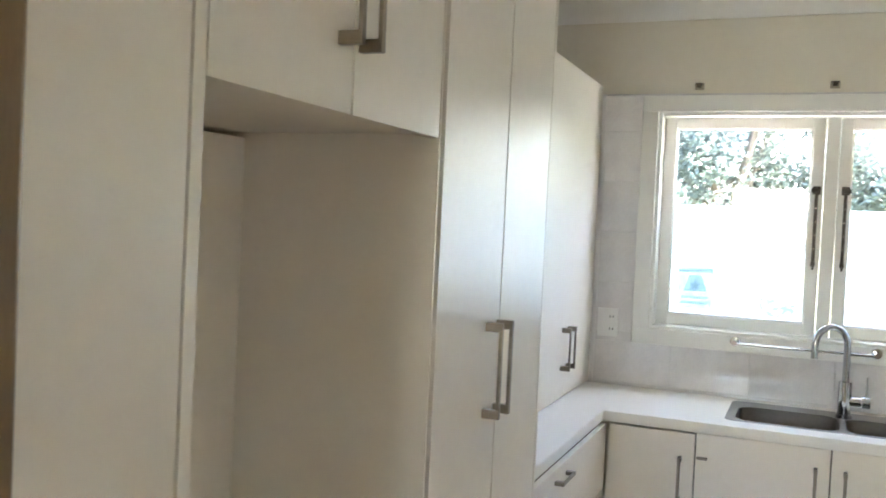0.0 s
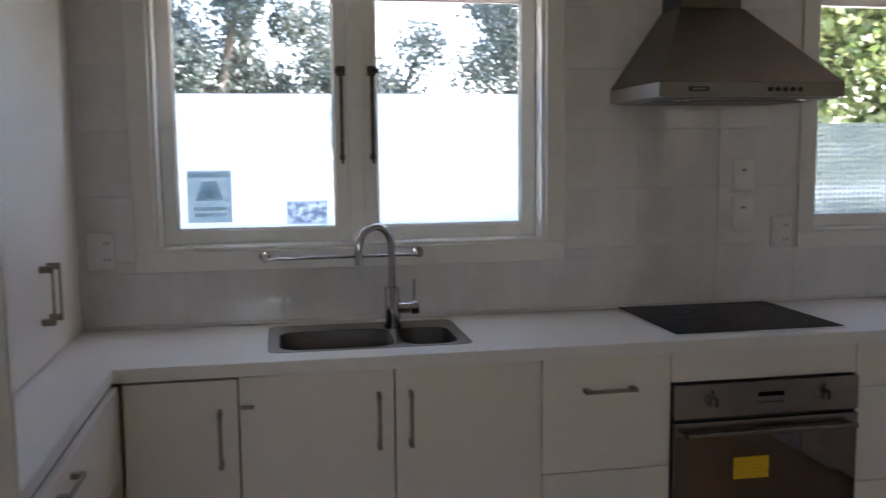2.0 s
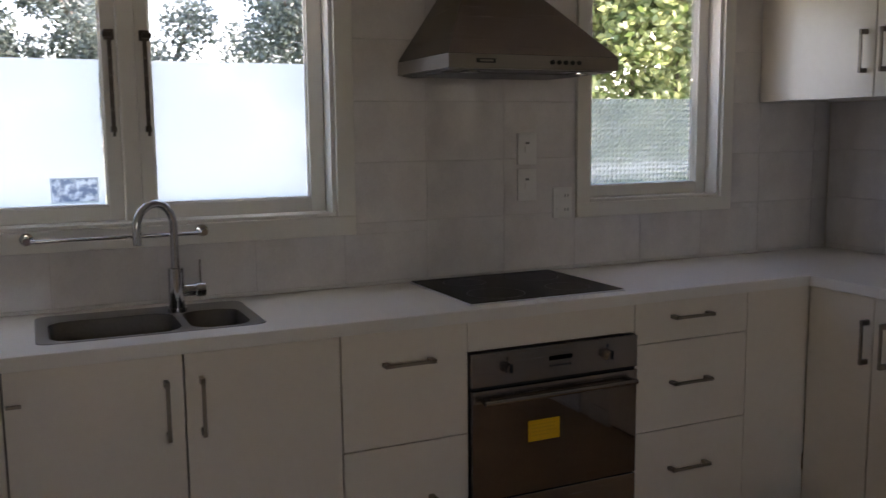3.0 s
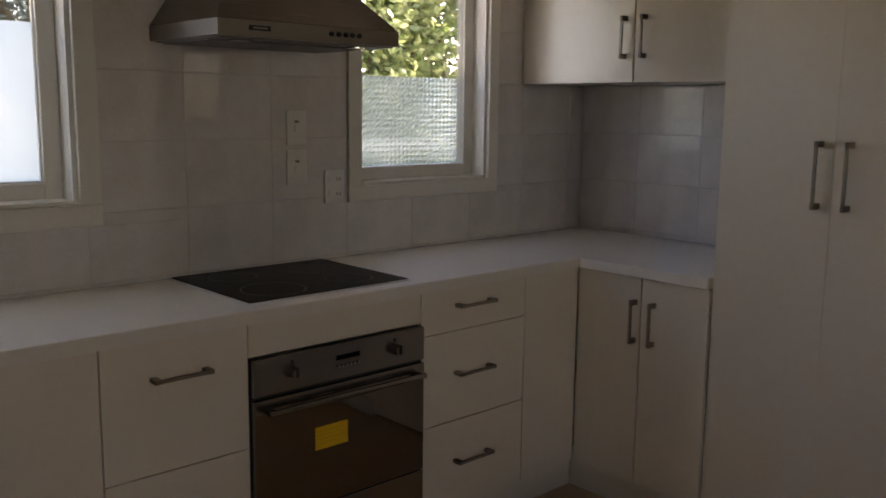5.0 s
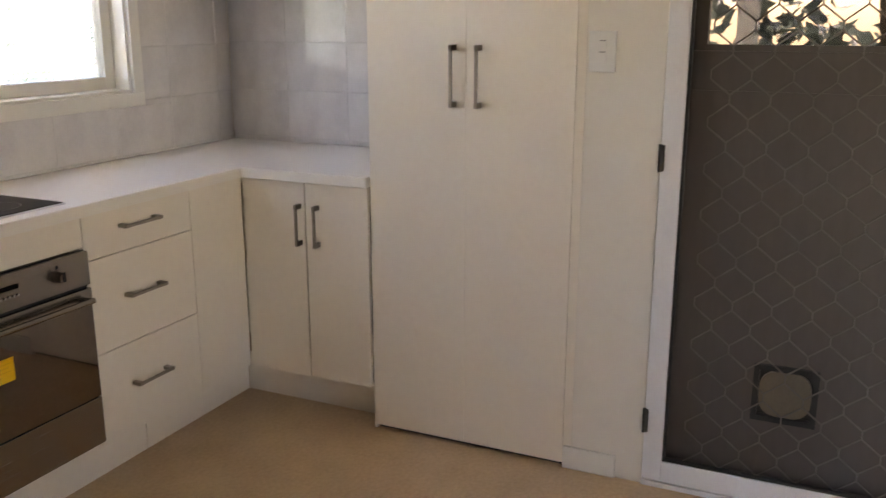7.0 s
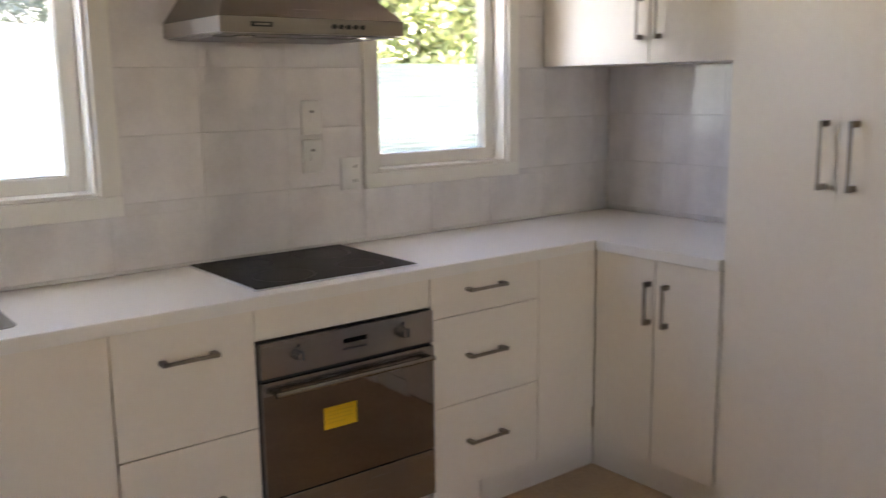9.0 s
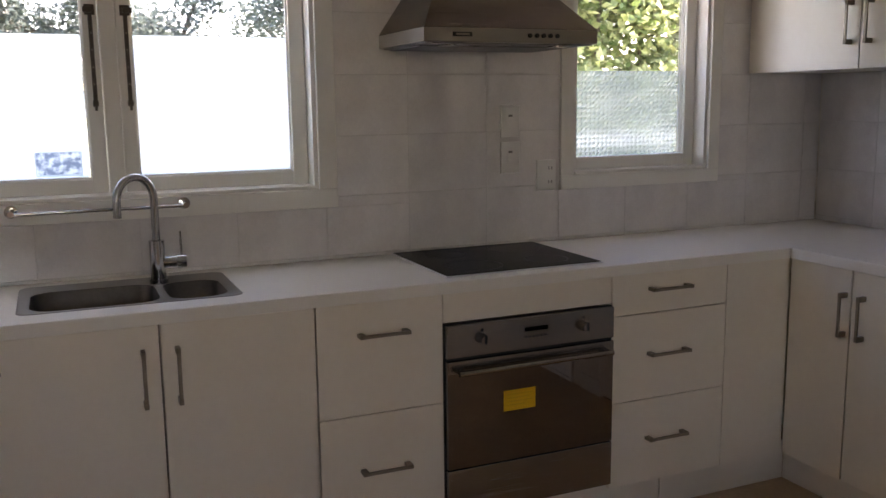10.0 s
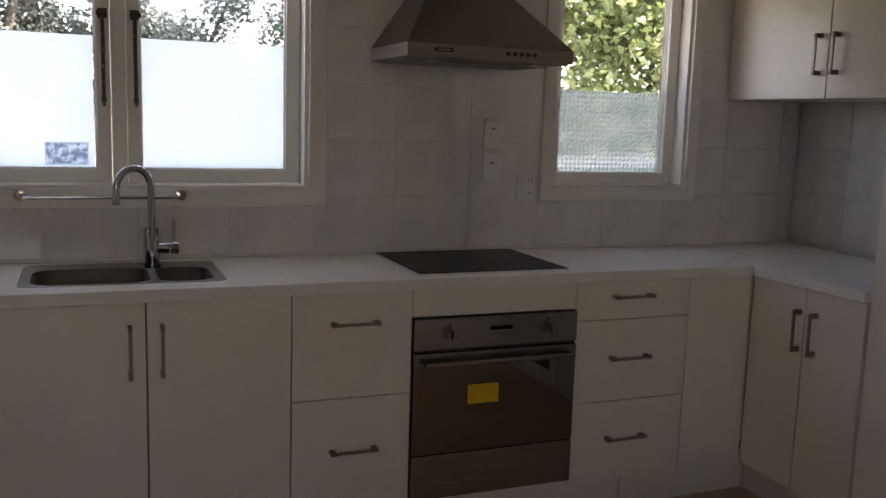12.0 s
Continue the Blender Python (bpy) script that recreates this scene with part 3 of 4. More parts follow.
tap = thing("mixer_tap", "tall chrome gooseneck mixer tap with side lever", "tap", (-0.752, -0.165, TOP))
part("body", rod(rod(bmesh.new(), (-0.752, -0.165, TOP + 0.002), (-0.752, -0.165, TOP + 0.014), 0.027, 22), (-0.752, -0.165, TOP + 0.014), (-0.752, -0.165, TOP + 0.128), 0.022, 22), CHROME, tap, smooth=True)
dx, dy = -0.105, -0.05
pts = [(-0.752, -0.165, TOP + 0.126), (-0.752, -0.165, TOP + 0.257)]
for k in range(1, 13):
    a = math.pi * k / 12
    pts.append((-0.752 + dx * (1 - math.cos(a)) / 2, -0.165 + dy * (1 - math.cos(a)) / 2, TOP + 0.250 + 0.066 * math.sin(a)))
pts += [(-0.752 + dx, -0.165 + dy, TOP + 0.205)]
part("spout", tube(bmesh.new(), pts, 0.0115, 16), CHROME, tap, smooth=True)
part("lever_hub", rod(rod(bmesh.new(), (-0.738, -0.165, TOP + 0.062), (-0.700, -0.165, TOP + 0.062), 0.017, 18), (-0.697, -0.165, TOP + 0.062), (-0.672, -0.165, TOP + 0.062), 0.020, 20), CHROME, tap, smooth=True)
part("lever", rod(bmesh.new(), (-0.684, -0.165, TOP + 0.080), (-0.684, -0.160, TOP + 0.150), 0.0032, 10), CHROME, tap, smooth=True)


# ---- base cabinets ----
GAP = 0.0025


def north_front(owner, x0, x1, z0, z1, name="door", lab=""):
    g = 0.0014 if name == "drawer" else GAP
    return part(name, block(x0 + g, x1 - g, FRONT, FRONT + 0.018, z0 + g, z1 - g, 0.001), WHITE, owner, lab)


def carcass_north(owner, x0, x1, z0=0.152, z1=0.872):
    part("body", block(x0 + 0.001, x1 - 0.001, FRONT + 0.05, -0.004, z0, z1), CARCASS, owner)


c1 = thing("base_cabinet", "white corner base cabinet with one door", "cabinet", (-1.36, FRONT, 0.15))
carcass_north(c1, LX + 0.02, -1.205)
d = north_front(c1, LX + 0.004, -1.205, 0.155, 0.868)
handle(d, (-1.252, FRONT, 0.712), 0.152, True, (1, -1))
c2 = thing("sink_cabinet", "white two-door sink cabinet with bar handles", "cabinet", (-0.79, FRONT, 0.15))
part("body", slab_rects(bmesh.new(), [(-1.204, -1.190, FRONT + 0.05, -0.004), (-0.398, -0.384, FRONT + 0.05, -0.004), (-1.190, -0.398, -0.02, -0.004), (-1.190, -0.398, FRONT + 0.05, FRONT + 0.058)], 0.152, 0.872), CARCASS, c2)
d = north_front(c2, -1.205, -0.794, 0.155, 0.8735)
handle(d, (-0.838, FRONT, 0.735), 0.152, True, (1, -1))
part("child_lock", block(-1.199, -1.165, FRONT - 0.012, FRONT - 0.0005, 0.786, 0.794, 0.002), BRONZE, d, "small brown cupboard catch")
d = north_front(c2, -0.794, -0.382, 0.155, 0.8735)
handle(d, (-0.752, FRONT, 0.735), 0.152, True, (1, -1))
c3 = thing("drawer_unit", "white two-drawer unit beside oven", "cabinet", (-0.19, FRONT, 0.15))
carcass_north(c3, -0.382, 0.0)
for z0, z1, hz in ((0.543, 0.8728, 0.783), (0.155, 0.543, 0.379)):
    d = north_front(c3, -0.382, 0.0, z0, z1, "drawer")
    handle(d, (-0.188, FRONT, hz - 0.003), 0.152, False, (1, -1))
c4 = thing("oven_housing", "white oven housing panel above built-in oven", "cabinet", (0.3, FRONT, 0.15))
part("top_panel", block(0.0005, 0.588 - GAP, FRONT, FRONT + 0.018, 0.785, 0.8715, 0.0012), WHITE, c4)
part("body", wall_bm("y", FRONT + 0.05, 0.41, 0.001, 0.587, 0.152, 0.872, [(0.016, 0.571, 0.178, 0.775)]), CARCASS, c4)
c5 = thing("drawer_unit", "white three-drawer unit beside oven", "cabinet", (0.82, FRONT, 0.15))
carcass_north(c5, 0.589, 1.05)
for z0, z1, hz in ((0.739, 0.8728, 0.818), (0.447, 0.739, 0.601), (0.155, 0.447, 0.311)):
    d = north_front(c5, 0.588, 1.05, z0, z1, "drawer")
    handle(d, (0.806, FRONT, hz + 0.002), 0.158, False, (1, -1))
fp = thing("filler_panel", "plain white corner filler panel beside drawers", "panel", (1.18, FRONT, 0.15))
part("panel", block(1.05 + 0.0008, RX - 0.001, FRONT, FRONT + 0.018, 0.157, 0.8715, 0.0008), WHITE, fp)
c6 = thing("base_cabinet", "white two-door base cabinet on short return", "cabinet", (RX, -0.79, 0.15))
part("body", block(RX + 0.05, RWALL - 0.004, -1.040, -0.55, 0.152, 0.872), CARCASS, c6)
for y0, y1, hy in ((-0.788, FRONT - 0.003, -0.768), (-1.040, -0.788, -0.841)):
    d = part("door", block(RX, RX + 0.018, y0 + GAP, y1 - GAP, 0.157, 0.871, 0.0012), WHITE, c6)
    handle(d, (RX, hy, 0.724), 0.148, True, (0, -1))
kb = thing("kickboard", "white plinth boards along cabinet bases", "plinth", (0, -0.42, 0), kind="structure")
for a in ((LX - 0.08, 0.868, -0.42, -0.404), (0.8715, 1.44, -0.42, -0.404)):
    part("board", block(*a, 0.001, 0.151, 0.001), WHITE, kb)
part("board", block(1.44, 1.456, -1.040, -0.421, 0.001, 0.151, 0.001), WHITE, kb)
part("board", block(LX - 0.096, LX - 0.08, -1.58, -0.421, 0.001, 0.151, 0.001), WHITE, kb)

c7 = thing("base_cabinet", "white drawer cabinet under side worktop", "cabinet", (LX, -1.05, 0.15))
part("body", block(LWALL + 0.004, LX - 0.022, -1.578, -0.55, 0.152, 0.872), CARCASS, c7)
for z0, z1 in ((0.64, 0.868), (0.40, 0.64), (0.157, 0.40)):
    d = part("drawer", block(LX - 0.018, LX, -1.576, FRONT - 0.006, z0 + GAP, z1 - GAP, 0.0012), WHITE, c7)
    handle(d, (LX, -1.125, (z0 + z1) / 2 + 0.075), 0.135, False, (0, 1), 0.026)

# ---- oven ----
ov = thing("built_in_oven", "stainless steel built-in oven with dark mirrored glass door", "oven", (0.298, FRONT, 0.18))
part("body", block(0.018, 0.568, FRONT + 0.004, -0.09, 0.182, 0.772), OVEN_STEEL, ov)
part("seal", block(0.0035, 0.5855, FRONT - 0.004, FRONT + 0.003, 0.180, 0.780), DARK, ov)
pan = part("control_panel", block(0.004, 0.583, FRONT - 0.020, FRONT - 0.0045, 0.680, 0.779, 0.0015), OVEN_STEEL, ov)
part("display", block(0.262, 0.342, FRONT - 0.0212, FRONT - 0.0195, 0.735, 0.748, 0.0006), BLACK, pan)
for k in range(6):
    cx = 0.268 + 0.0137 * k
    part("button", rod(bmesh.new(), (cx, FRONT - 0.019, 0.7175), (cx, FRONT - 0.025, 0.7175), 0.0034, 12), CHROME, pan)
for kx in (0.118, 0.470):
    kn = part("knob", rod(rod(bmesh.new(), (kx, FRONT - 0.0195, 0.730), (kx, FRONT - 0.024, 0.730), 0.0185, 24), (kx, FRONT - 0.024, 0.730), (kx, FRONT - 0.046, 0.730), 0.0155, 24, 0.0145), OVEN_STEEL, pan, "round steel knob", smooth=True)
    part("pointer", block(kx - 0.0035, kx + 0.0035, FRONT - 0.049, FRONT - 0.0455, 0.720, 0.747, 0.001), DARK, kn)
    part("marking", block(kx - 0.004, kx + 0.004, FRONT - 0.0207, FRONT - 0.0195, 0.752, 0.762), DARK, pan)
    part("indicator", rod(bmesh.new(), (kx + 0.026, FRONT - 0.0195, 0.722), (kx + 0.026, FRONT - 0.0215, 0.722), 0.003, 10), DARK, pan)
dr = part("door", block(0.004, 0.583, FRONT - 0.020, FRONT - 0.0045, 0.335, 0.670, 0.002), OVEN_GLASS, ov, "dark mirrored glass oven door")
part("top_strip", block(0.0062, 0.5828, FRONT - 0.0215, FRONT - 0.0195, 0.632, 0.6695, 0.001), OVEN_STEEL, dr)
part("lower_panel", block(0.004, 0.583, FRONT - 0.020, FRONT - 0.0045, 0.184, 0.331, 0.002), OVEN_STEEL, ov)
hb = bmesh.new()
rod(hb, (0.030, FRONT - 0.050, 0.640), (0.562, FRONT - 0.050, 0.640), 0.0085, 16)
for px in (0.044, 0.548):
    bx(hb, px - 0.009, px + 0.009, FRONT - 0.048, FRONT - 0.021, 0.633, 0.647, 0.002)
part("handle", hb, OVEN_STEEL, dr, "round brushed steel rail", smooth=True)
ys = thing("energy_label", "yellow paper energy label stuck on oven glass", "label", (0.24, FRONT, 0.52))
part("paper", block(0.189, 0.299, FRONT - 0.0214, FRONT - 0.0205, 0.493, 0.558), YELLOW, ys)
for k, (a, b) in enumerate(((0.20, 0.288), (0.20, 0.280), (0.20, 0.288), (0.20, 0.26))):
    part("text_bar", block(a, b, FRONT - 0.0217, FRONT - 0.02145, 0.542 - 0.011 * k, 0.546 - 0.011 * k), YELLOW_INK, ys)

# ---- hob ----
hob = thing("ceramic_hob", "black ceramic glass hob with steel edge on worktop", "hob", (0.277, -0.28, TOP))
part("trim", block(0.029, 0.579, -0.480, -0.018, TOP + 0.0005, TOP + 0.005, 0.001), ALU, hob)
part("glass", block(0.0345, 0.5735, -0.4745, -0.0235, TOP + 0.004, TOP + 0.0075, 0.001), BLACK, hob)
for cx, cy, r in ((0.178, -0.36, 0.092), (0.178, -0.135, 0.072), (0.438, -0.36, 0.072), (0.438, -0.135, 0.092)):
    bm = bmesh.new()
    loop_bridge(bm, [[(cx + q * math.cos(2 * math.pi * k / 40), cy + q * math.sin(2 * math.pi * k / 40), TOP + 0.0079) for k in range(40)] for q in (r, r - 0.003)])
    part("cooking_zone", bm, HOB_PRINT, hob, "thin grey printed ring")

# ---- range hood ----
hd = thing("range_hood", "stainless steel pyramid chimney range hood", "range hood", (0.29, -0.004, 1.60))
HX0, HX1, HY, HZ = 0.004, 0.596, -0.40, 1.600
part("rim", wall_bm("y", HY, -HY - 0.009, HX0, HX1, HZ, HZ + 0.042, []), RIM_STEEL, hd)
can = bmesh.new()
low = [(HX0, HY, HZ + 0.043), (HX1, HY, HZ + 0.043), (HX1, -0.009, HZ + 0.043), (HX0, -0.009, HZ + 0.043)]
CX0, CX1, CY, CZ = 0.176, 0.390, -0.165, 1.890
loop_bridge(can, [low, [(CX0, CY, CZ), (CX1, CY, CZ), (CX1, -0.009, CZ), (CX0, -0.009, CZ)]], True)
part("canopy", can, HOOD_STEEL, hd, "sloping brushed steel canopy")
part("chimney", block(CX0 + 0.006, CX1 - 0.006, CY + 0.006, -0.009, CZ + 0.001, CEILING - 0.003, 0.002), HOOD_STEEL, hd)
und = part("underside", block(HX0 + 0.012, HX1 - 0.012, HY + 0.012, -0.02, HZ - 0.004, HZ - 0.0005, 0.001), GREYMARK, hd)
for k in range(2):
    part("filter", block(0.03 + 0.265 * k, 0.287 + 0.265 * k, HY + 0.10, -0.04, HZ - 0.008, HZ - 0.0045, 0.001), GREYMARK, und, "grey mesh grease filter")
    part("lamp", rod(bmesh.new(), (0.10 + 0.38 * k, HY + 0.055, HZ - 0.0045), (0.10 + 0.38 * k, HY + 0.055, HZ - 0.009), 0.03, 20), CHROME, und)
for k in range(5):
    part("button", rod(bmesh.new(), (0.352 + 0.024 * k, HY - 0.0005, HZ + 0.022), (0.352 + 0.024 * k, HY - 0.0065, HZ + 0.022), 0.0068, 14), DARK, hd, "round dark push button")
part("badge", wall_bm("y", HY - 0.002, 0.0018, 0.094, 0.158, HZ + 0.016, HZ + 0.029, [(0.105, 0.150, HZ + 0.020, HZ + 0.0255)]), DARK, hd)


chip = thing("chipped_patch", "chipped plaster patch with brown stained edges on tiled wall", "patch", (0.118, -0.009, 2.03))
rag = random.Random(17)


def ragged_patch(cx, cz, hw, hh, y0, y1, n):
    rim_ = [(cx + hw * (0.8 + 0.35 * rag.random()) * math.cos(2 * math.pi * k / n), cz + hh * (0.7 + 0.6 * rag.random()) * math.sin(2 * math.pi * k / n)) for k in range(n)]
    bm = bmesh.new()
    loop_bridge(bm, [[(x, y0, z) for x, z in rim_], [(x, y1, z) for x, z in rim_]], True)
    return bm


part("plaster", ragged_patch(0.118, 2.022, 0.032, 0.046, -0.0070, -0.0098, 22), GROUT, chip)
for cx, cz, hw, hh in ((0.112, 2.068, 0.034, 0.004), (0.120, 1.976, 0.030, 0.003), (0.126, 2.024, 0.008, 0.011)):
    part("stain", ragged_patch(cx, cz, hw, hh, -0.0070, -0.0108, 14), TIMBER, chip, "brown stained chip")


# ---- wall and tall cabinets ----
up = thing("wall_cabinet", "white two-door wall cabinet above return worktop", "cabinet", (1.77, -0.5, 1.523))
part("body", block(1.586, RWALL - 0.002, -1.04, -0.010, 1.524, 2.09), WHITE, up)
for y0, y1, hy in ((-0.545, -0.010, -0.508), (-1.040, -0.545, -0.592)):
    d = part("door", block(1.565, 1.583, y0 + GAP, y1 - GAP, 1.522, 2.09, 0.0012), WHITE, up)
    handle(d, (1.565, hy, 1.680), 0.150, True, (0, -1))

pc = thing("pantry_cupboard", "tall white two-door pantry cupboard with bar handles", "cupboard", (1.335, -1.39, 0))
part("body", block(1.357, RWALL - 0.002, -1.7428, -1.0455, 0.020, 2.20), WHITE, pc)
part("side_panel", block(1.337, 1.356, -1.0565, -1.0445, 0.004, 2.20, 0.001), WHITE, pc)
part("plinth", block(1.357, 1.372, -1.745, -1.058, 0.0005, 0.019), DARK, pc)
for y0, y1, hy in ((-1.392, -1.057, -1.355), (-1.742, -1.392, -1.440)):
    d = part("door", block(1.335, 1.354, y0 + 0.0003, y1 - 0.0003, 0.018, 2.20, 0.0006), WHITE, pc)
    handle(d, (1.335, hy, 1.250), 0.190, True, (0, -1), 0.04)
st = bmesh.new()
quad = [(1.3362, -1.7433), (DWALL - 0.0005, -1.7433), (DWALL - 0.0005, -1.768)]
loop_bridge(st, [[(x, y, 0.079) for x, y in quad], [(x, y, 2.2) for x, y in quad]], True)
part("cover_strip", st, WHITE, pc, "thin white cover strip at wall joint")
sk = thing("skirting_block", "short cream skirting board piece at wall base", "skirting", (DWALL, -1.82, 0), kind="structure")
part("board", block(DWALL - 0.012, DWALL - 0.001, -1.915, -1.742, 0.001, 0.078, 0.003), TRIM, sk)

tp = thing("tall_cupboard", "tall white two-door cupboard with bar handles", "cupboard", (TALL, -1.93, 0))
part("body", block(LWALL + 0.002, TALL - 0.022, -2.252, -1.624, 0.10, 2.046), WHITE, tp)
part("end_panel", block(LWALL + 0.002, TALL, -1.623, -1.608, 0.001, 2.05, 0.001), WHITE, tp)
part("plinth", block(LWALL + 0.01, TALL - 0.06, -2.25, -1.63, 0.001, 0.099), WHITE, tp)
for y0, y1, hy in ((-2.238, -1.918, -1.985), (-1.918, -1.624, -1.912)):
    d = part("door", block(TALL - 0.019, TALL, y0 + GAP, y1 - GAP, 0.103, 2.048, 0.0012), WHITE, tp)
for d, hy in zip([c for c in tp.children if c.name.startswith("door")], (-1.992, -1.932)):
    handle(d, (TALL, hy, 1.257), 0.178, True, (0, 1), 0.033)
part("side_panel", block(LWALL + 0.002, TALL, -2.257, -2.2535, 0.001, 2.05), WHITE, tp)

oc = thing("overhead_cabinet", "white two-door cabinet above fridge space", "cabinet", (TALL, -2.55, 1.66))
part("body", block(LWALL + 0.002, TALL - 0.022, -2.84, -2.26, 1.664, 2.046), WHITE, oc)
for y0, y1, hy in ((-2.842, -2.547, -2.586), (-2.547, -2.2585, -2.532)):
    d = part("door", block(TALL - 0.019, TALL, y0 + GAP, y1 - GAP, 1.657, 2.048, 0.0012), WHITE, oc)
    handle(d, (TALL, hy, 1.826), 0.178, True, (0, 1), 0.033)
part("back_panel", block(-1.820, -1.802, -2.842, -2.2585, 0.001, 1.655), WHITE, oc, "plain white panel closing the fridge space")
ep = thing("end_panel", "tall white end panel beside fridge space", "panel", (TALL, -2.855, 0))
part("panel", block(LWALL + 0.002, TALL + 0.001, -2.862, -2.844, 0.001, 2.05, 0.001), WHITE, ep)
bc = thing("broom_cupboard", "narrow tall white cupboard beside fridge space", "cupboard", (TALL, -2.97, 0))
part("body", block(LWALL + 0.002, TALL - 0.022, -3.060, -2.864, 0.001, 2.046), WHITE, bc)
part("door", block(TALL - 0.019, TALL, -3.058, -2.866, 0.02, 2.048, 0.0012), WHITE, bc)
ar = thing("door_architrave", "brown stained timber door architrave at wall end", "architrave", (TALL, -3.13, 0), kind="structure")
part("board", block(LWALL + 0.002, TALL + 0.012, -3.15, -3.063, 0.001, 2.2, 0.004), TIMBER, ar)

hu = thing("bench_cupboard", "white two-door cupboard standing on worktop", "cupboard", (-1.685, -0.6, TOP))
part("body", block(LWALL + 0.002, -1.706, -1.605, -0.010, TOP + 0.002, 2.09), WHITE, hu)
for y0, y1, hy in ((-0.80, -0.010, -0.395), (-1.605, -0.80, -1.2)):
    d = part("door", block(-1.704, -1.685, y0 + GAP, y1 - GAP, TOP + 0.008, 2.092, 0.0012), WHITE, hu)
ds = [c for c in hu.children if c.name.startswith("door")]
handle(ds[0], (-1.685, -0.395, 1.095), 0.152, True, (0, 1))
handle(ds[0], (-1.685, -0.470, 1.095), 0.152, True, (0, 1))

# ---- back door ----
Y0, Y1 = -2.867, -2.0
sd = thing("screen_door", "white aluminium screen door with diamond grille", "door", (DWALL, -2.42, 0))
fr = bmesh.new()
fw = 0.060
bx(fr, DWALL - 0.010, DWALL + 0.022, Y1 - fw, Y1, 0.022, 2.05, 0.003)
bx(fr, DWALL - 0.010, DWALL + 0.022, Y0, Y0 + fw, 0.022, 2.05, 0.003)
bx(fr, DWALL - 0.010, DWALL + 0.022, Y0 + fw, Y1 - fw, 0.022, 0.090, 0.003)
bx(fr, DWALL - 0.010, DWALL + 0.022, Y0 + fw, Y1 - fw, 1.985, 2.05, 0.003)
part("frame", fr, ALU, sd)
part("gasket", wall_bm("x", DWALL - 0.004, 0.018, Y0 + fw, Y1 - fw, 0.090, 1.985, [(Y0 + fw + 0.008, Y1 - fw - 0.008, 0.098, 1.977)]), DARK, sd)
gr = bmesh.new()
yy0, yy1, zz0, zz1 = Y0 + fw + 0.006, Y1 - fw - 0.006, 0.096, 1.980
cw, dz_, vz = 0.108, 0.042, 0.024
for k in range(int((zz1 - zz0) / (dz_ + vz))):
    zb = zz0 + k * (dz_ + vz)
    for i in range(int((yy1 - yy0) / cw) + 2):
        yc = yy1 - i * cw - (cw / 2 if k % 2 else 0.0)
        ends = [((yc, zb + dz_), (yc, zb + dz_ + vz)), ((yc - cw / 2, zb), (yc, zb + dz_)), ((yc + cw / 2, zb), (yc, zb + dz_))]
        for (a, b), (c, e) in ends:
            if min(a, c) > yy0 and max(a, c) < yy1 and max(b, e) < zz1:
                rod(gr, (DWALL + 0.012, a, b), (DWALL + 0.012, c, e), 0.0026, 5, caps=False)
part("grille", gr, GRILLE, sd, "thin grey diamond security grille")
for hz in (1.035, 0.220, 1.80):
    part("hinge", rod(block(DWALL - 0.013, DWALL - 0.0105, Y1 - 0.012, Y1 + 0.001, hz - 0.038, hz + 0.038), (DWALL - 0.012, Y1 + 0.001, hz - 0.040), (DWALL - 0.012, Y1 + 0.001, hz + 0.040), 0.005, 12), DARK, sd)
th = thing("door_sill", "pale aluminium threshold strip under door", "threshold", (DWALL, -2.42, 0), kind="structure")
part("strip", block(DWALL - 0.012, DWALL + 0.138, -2.870, -1.999, 0.001, 0.018, 0.002), ALU, th)
bd = thing("back_door", "dark brown back door with cat flap and glazed top", "door", (DWALL + 0.09, -2.42, 0))
BX0, BX1 = DWALL + 0.075, DWALL + 0.112
part("leaf", wall_bm("x", BX0, BX1 - BX0, Y0 + 0.001, Y1 - 0.001, 0.020, 2.05, [(Y0 + 0.11, Y1 - 0.095, 1.352, 1.93), (-2.472, -2.310, 0.262, 0.420)]), DOOR_BROWN, bd)
part("lock_rail", block(BX0 - 0.012, BX0 - 0.001, Y0 + 0.012, Y1 - 0.03, 1.225, 1.335, 0.004), DOOR_BROWN, bd)
p_ = part("pane", block(BX0 + 0.015, BX0 + 0.019, Y0 + 0.105, Y1 - 0.09, 1.348, 1.934), DOOR_GLASS, bd, "glass top pane dimmed in its tint")
p_.visible_shadow = False
part("flap_backing", block(BX0 + 0.020, BX0 + 0.030, -2.471, -2.311, 0.263, 0.419), DARK, bd)
cf = part("cat_flap", wall_bm("x", BX0 - 0.012, 0.02, -2.482, -2.300, 0.252, 0.430, [(-2.466, -2.316, 0.268, 0.414)]), DARK, bd, "black square cat flap frame")
fl = bmesh.new()
loop_bridge(fl, [[(x, y, z) for y, z in round_rect(-2.464, -2.318, 0.270, 0.412, 0.05)] for x in (BX0 + 0.004, BX0 - 0.007)], True)
part("flap", fl, FLAP, cf, "brown tinted swinging flap")


# ---- outdoors ----
solid("ground", block(-60, 60, -60, 90, -0.35, -0.25), SOIL, "dry lawn and gravel reaching the distance", "ground")
solid("path", block(-8, 12, 0.145, 2.2, -0.249, -0.22), CONCRETE, "pale concrete path along the house", "path")


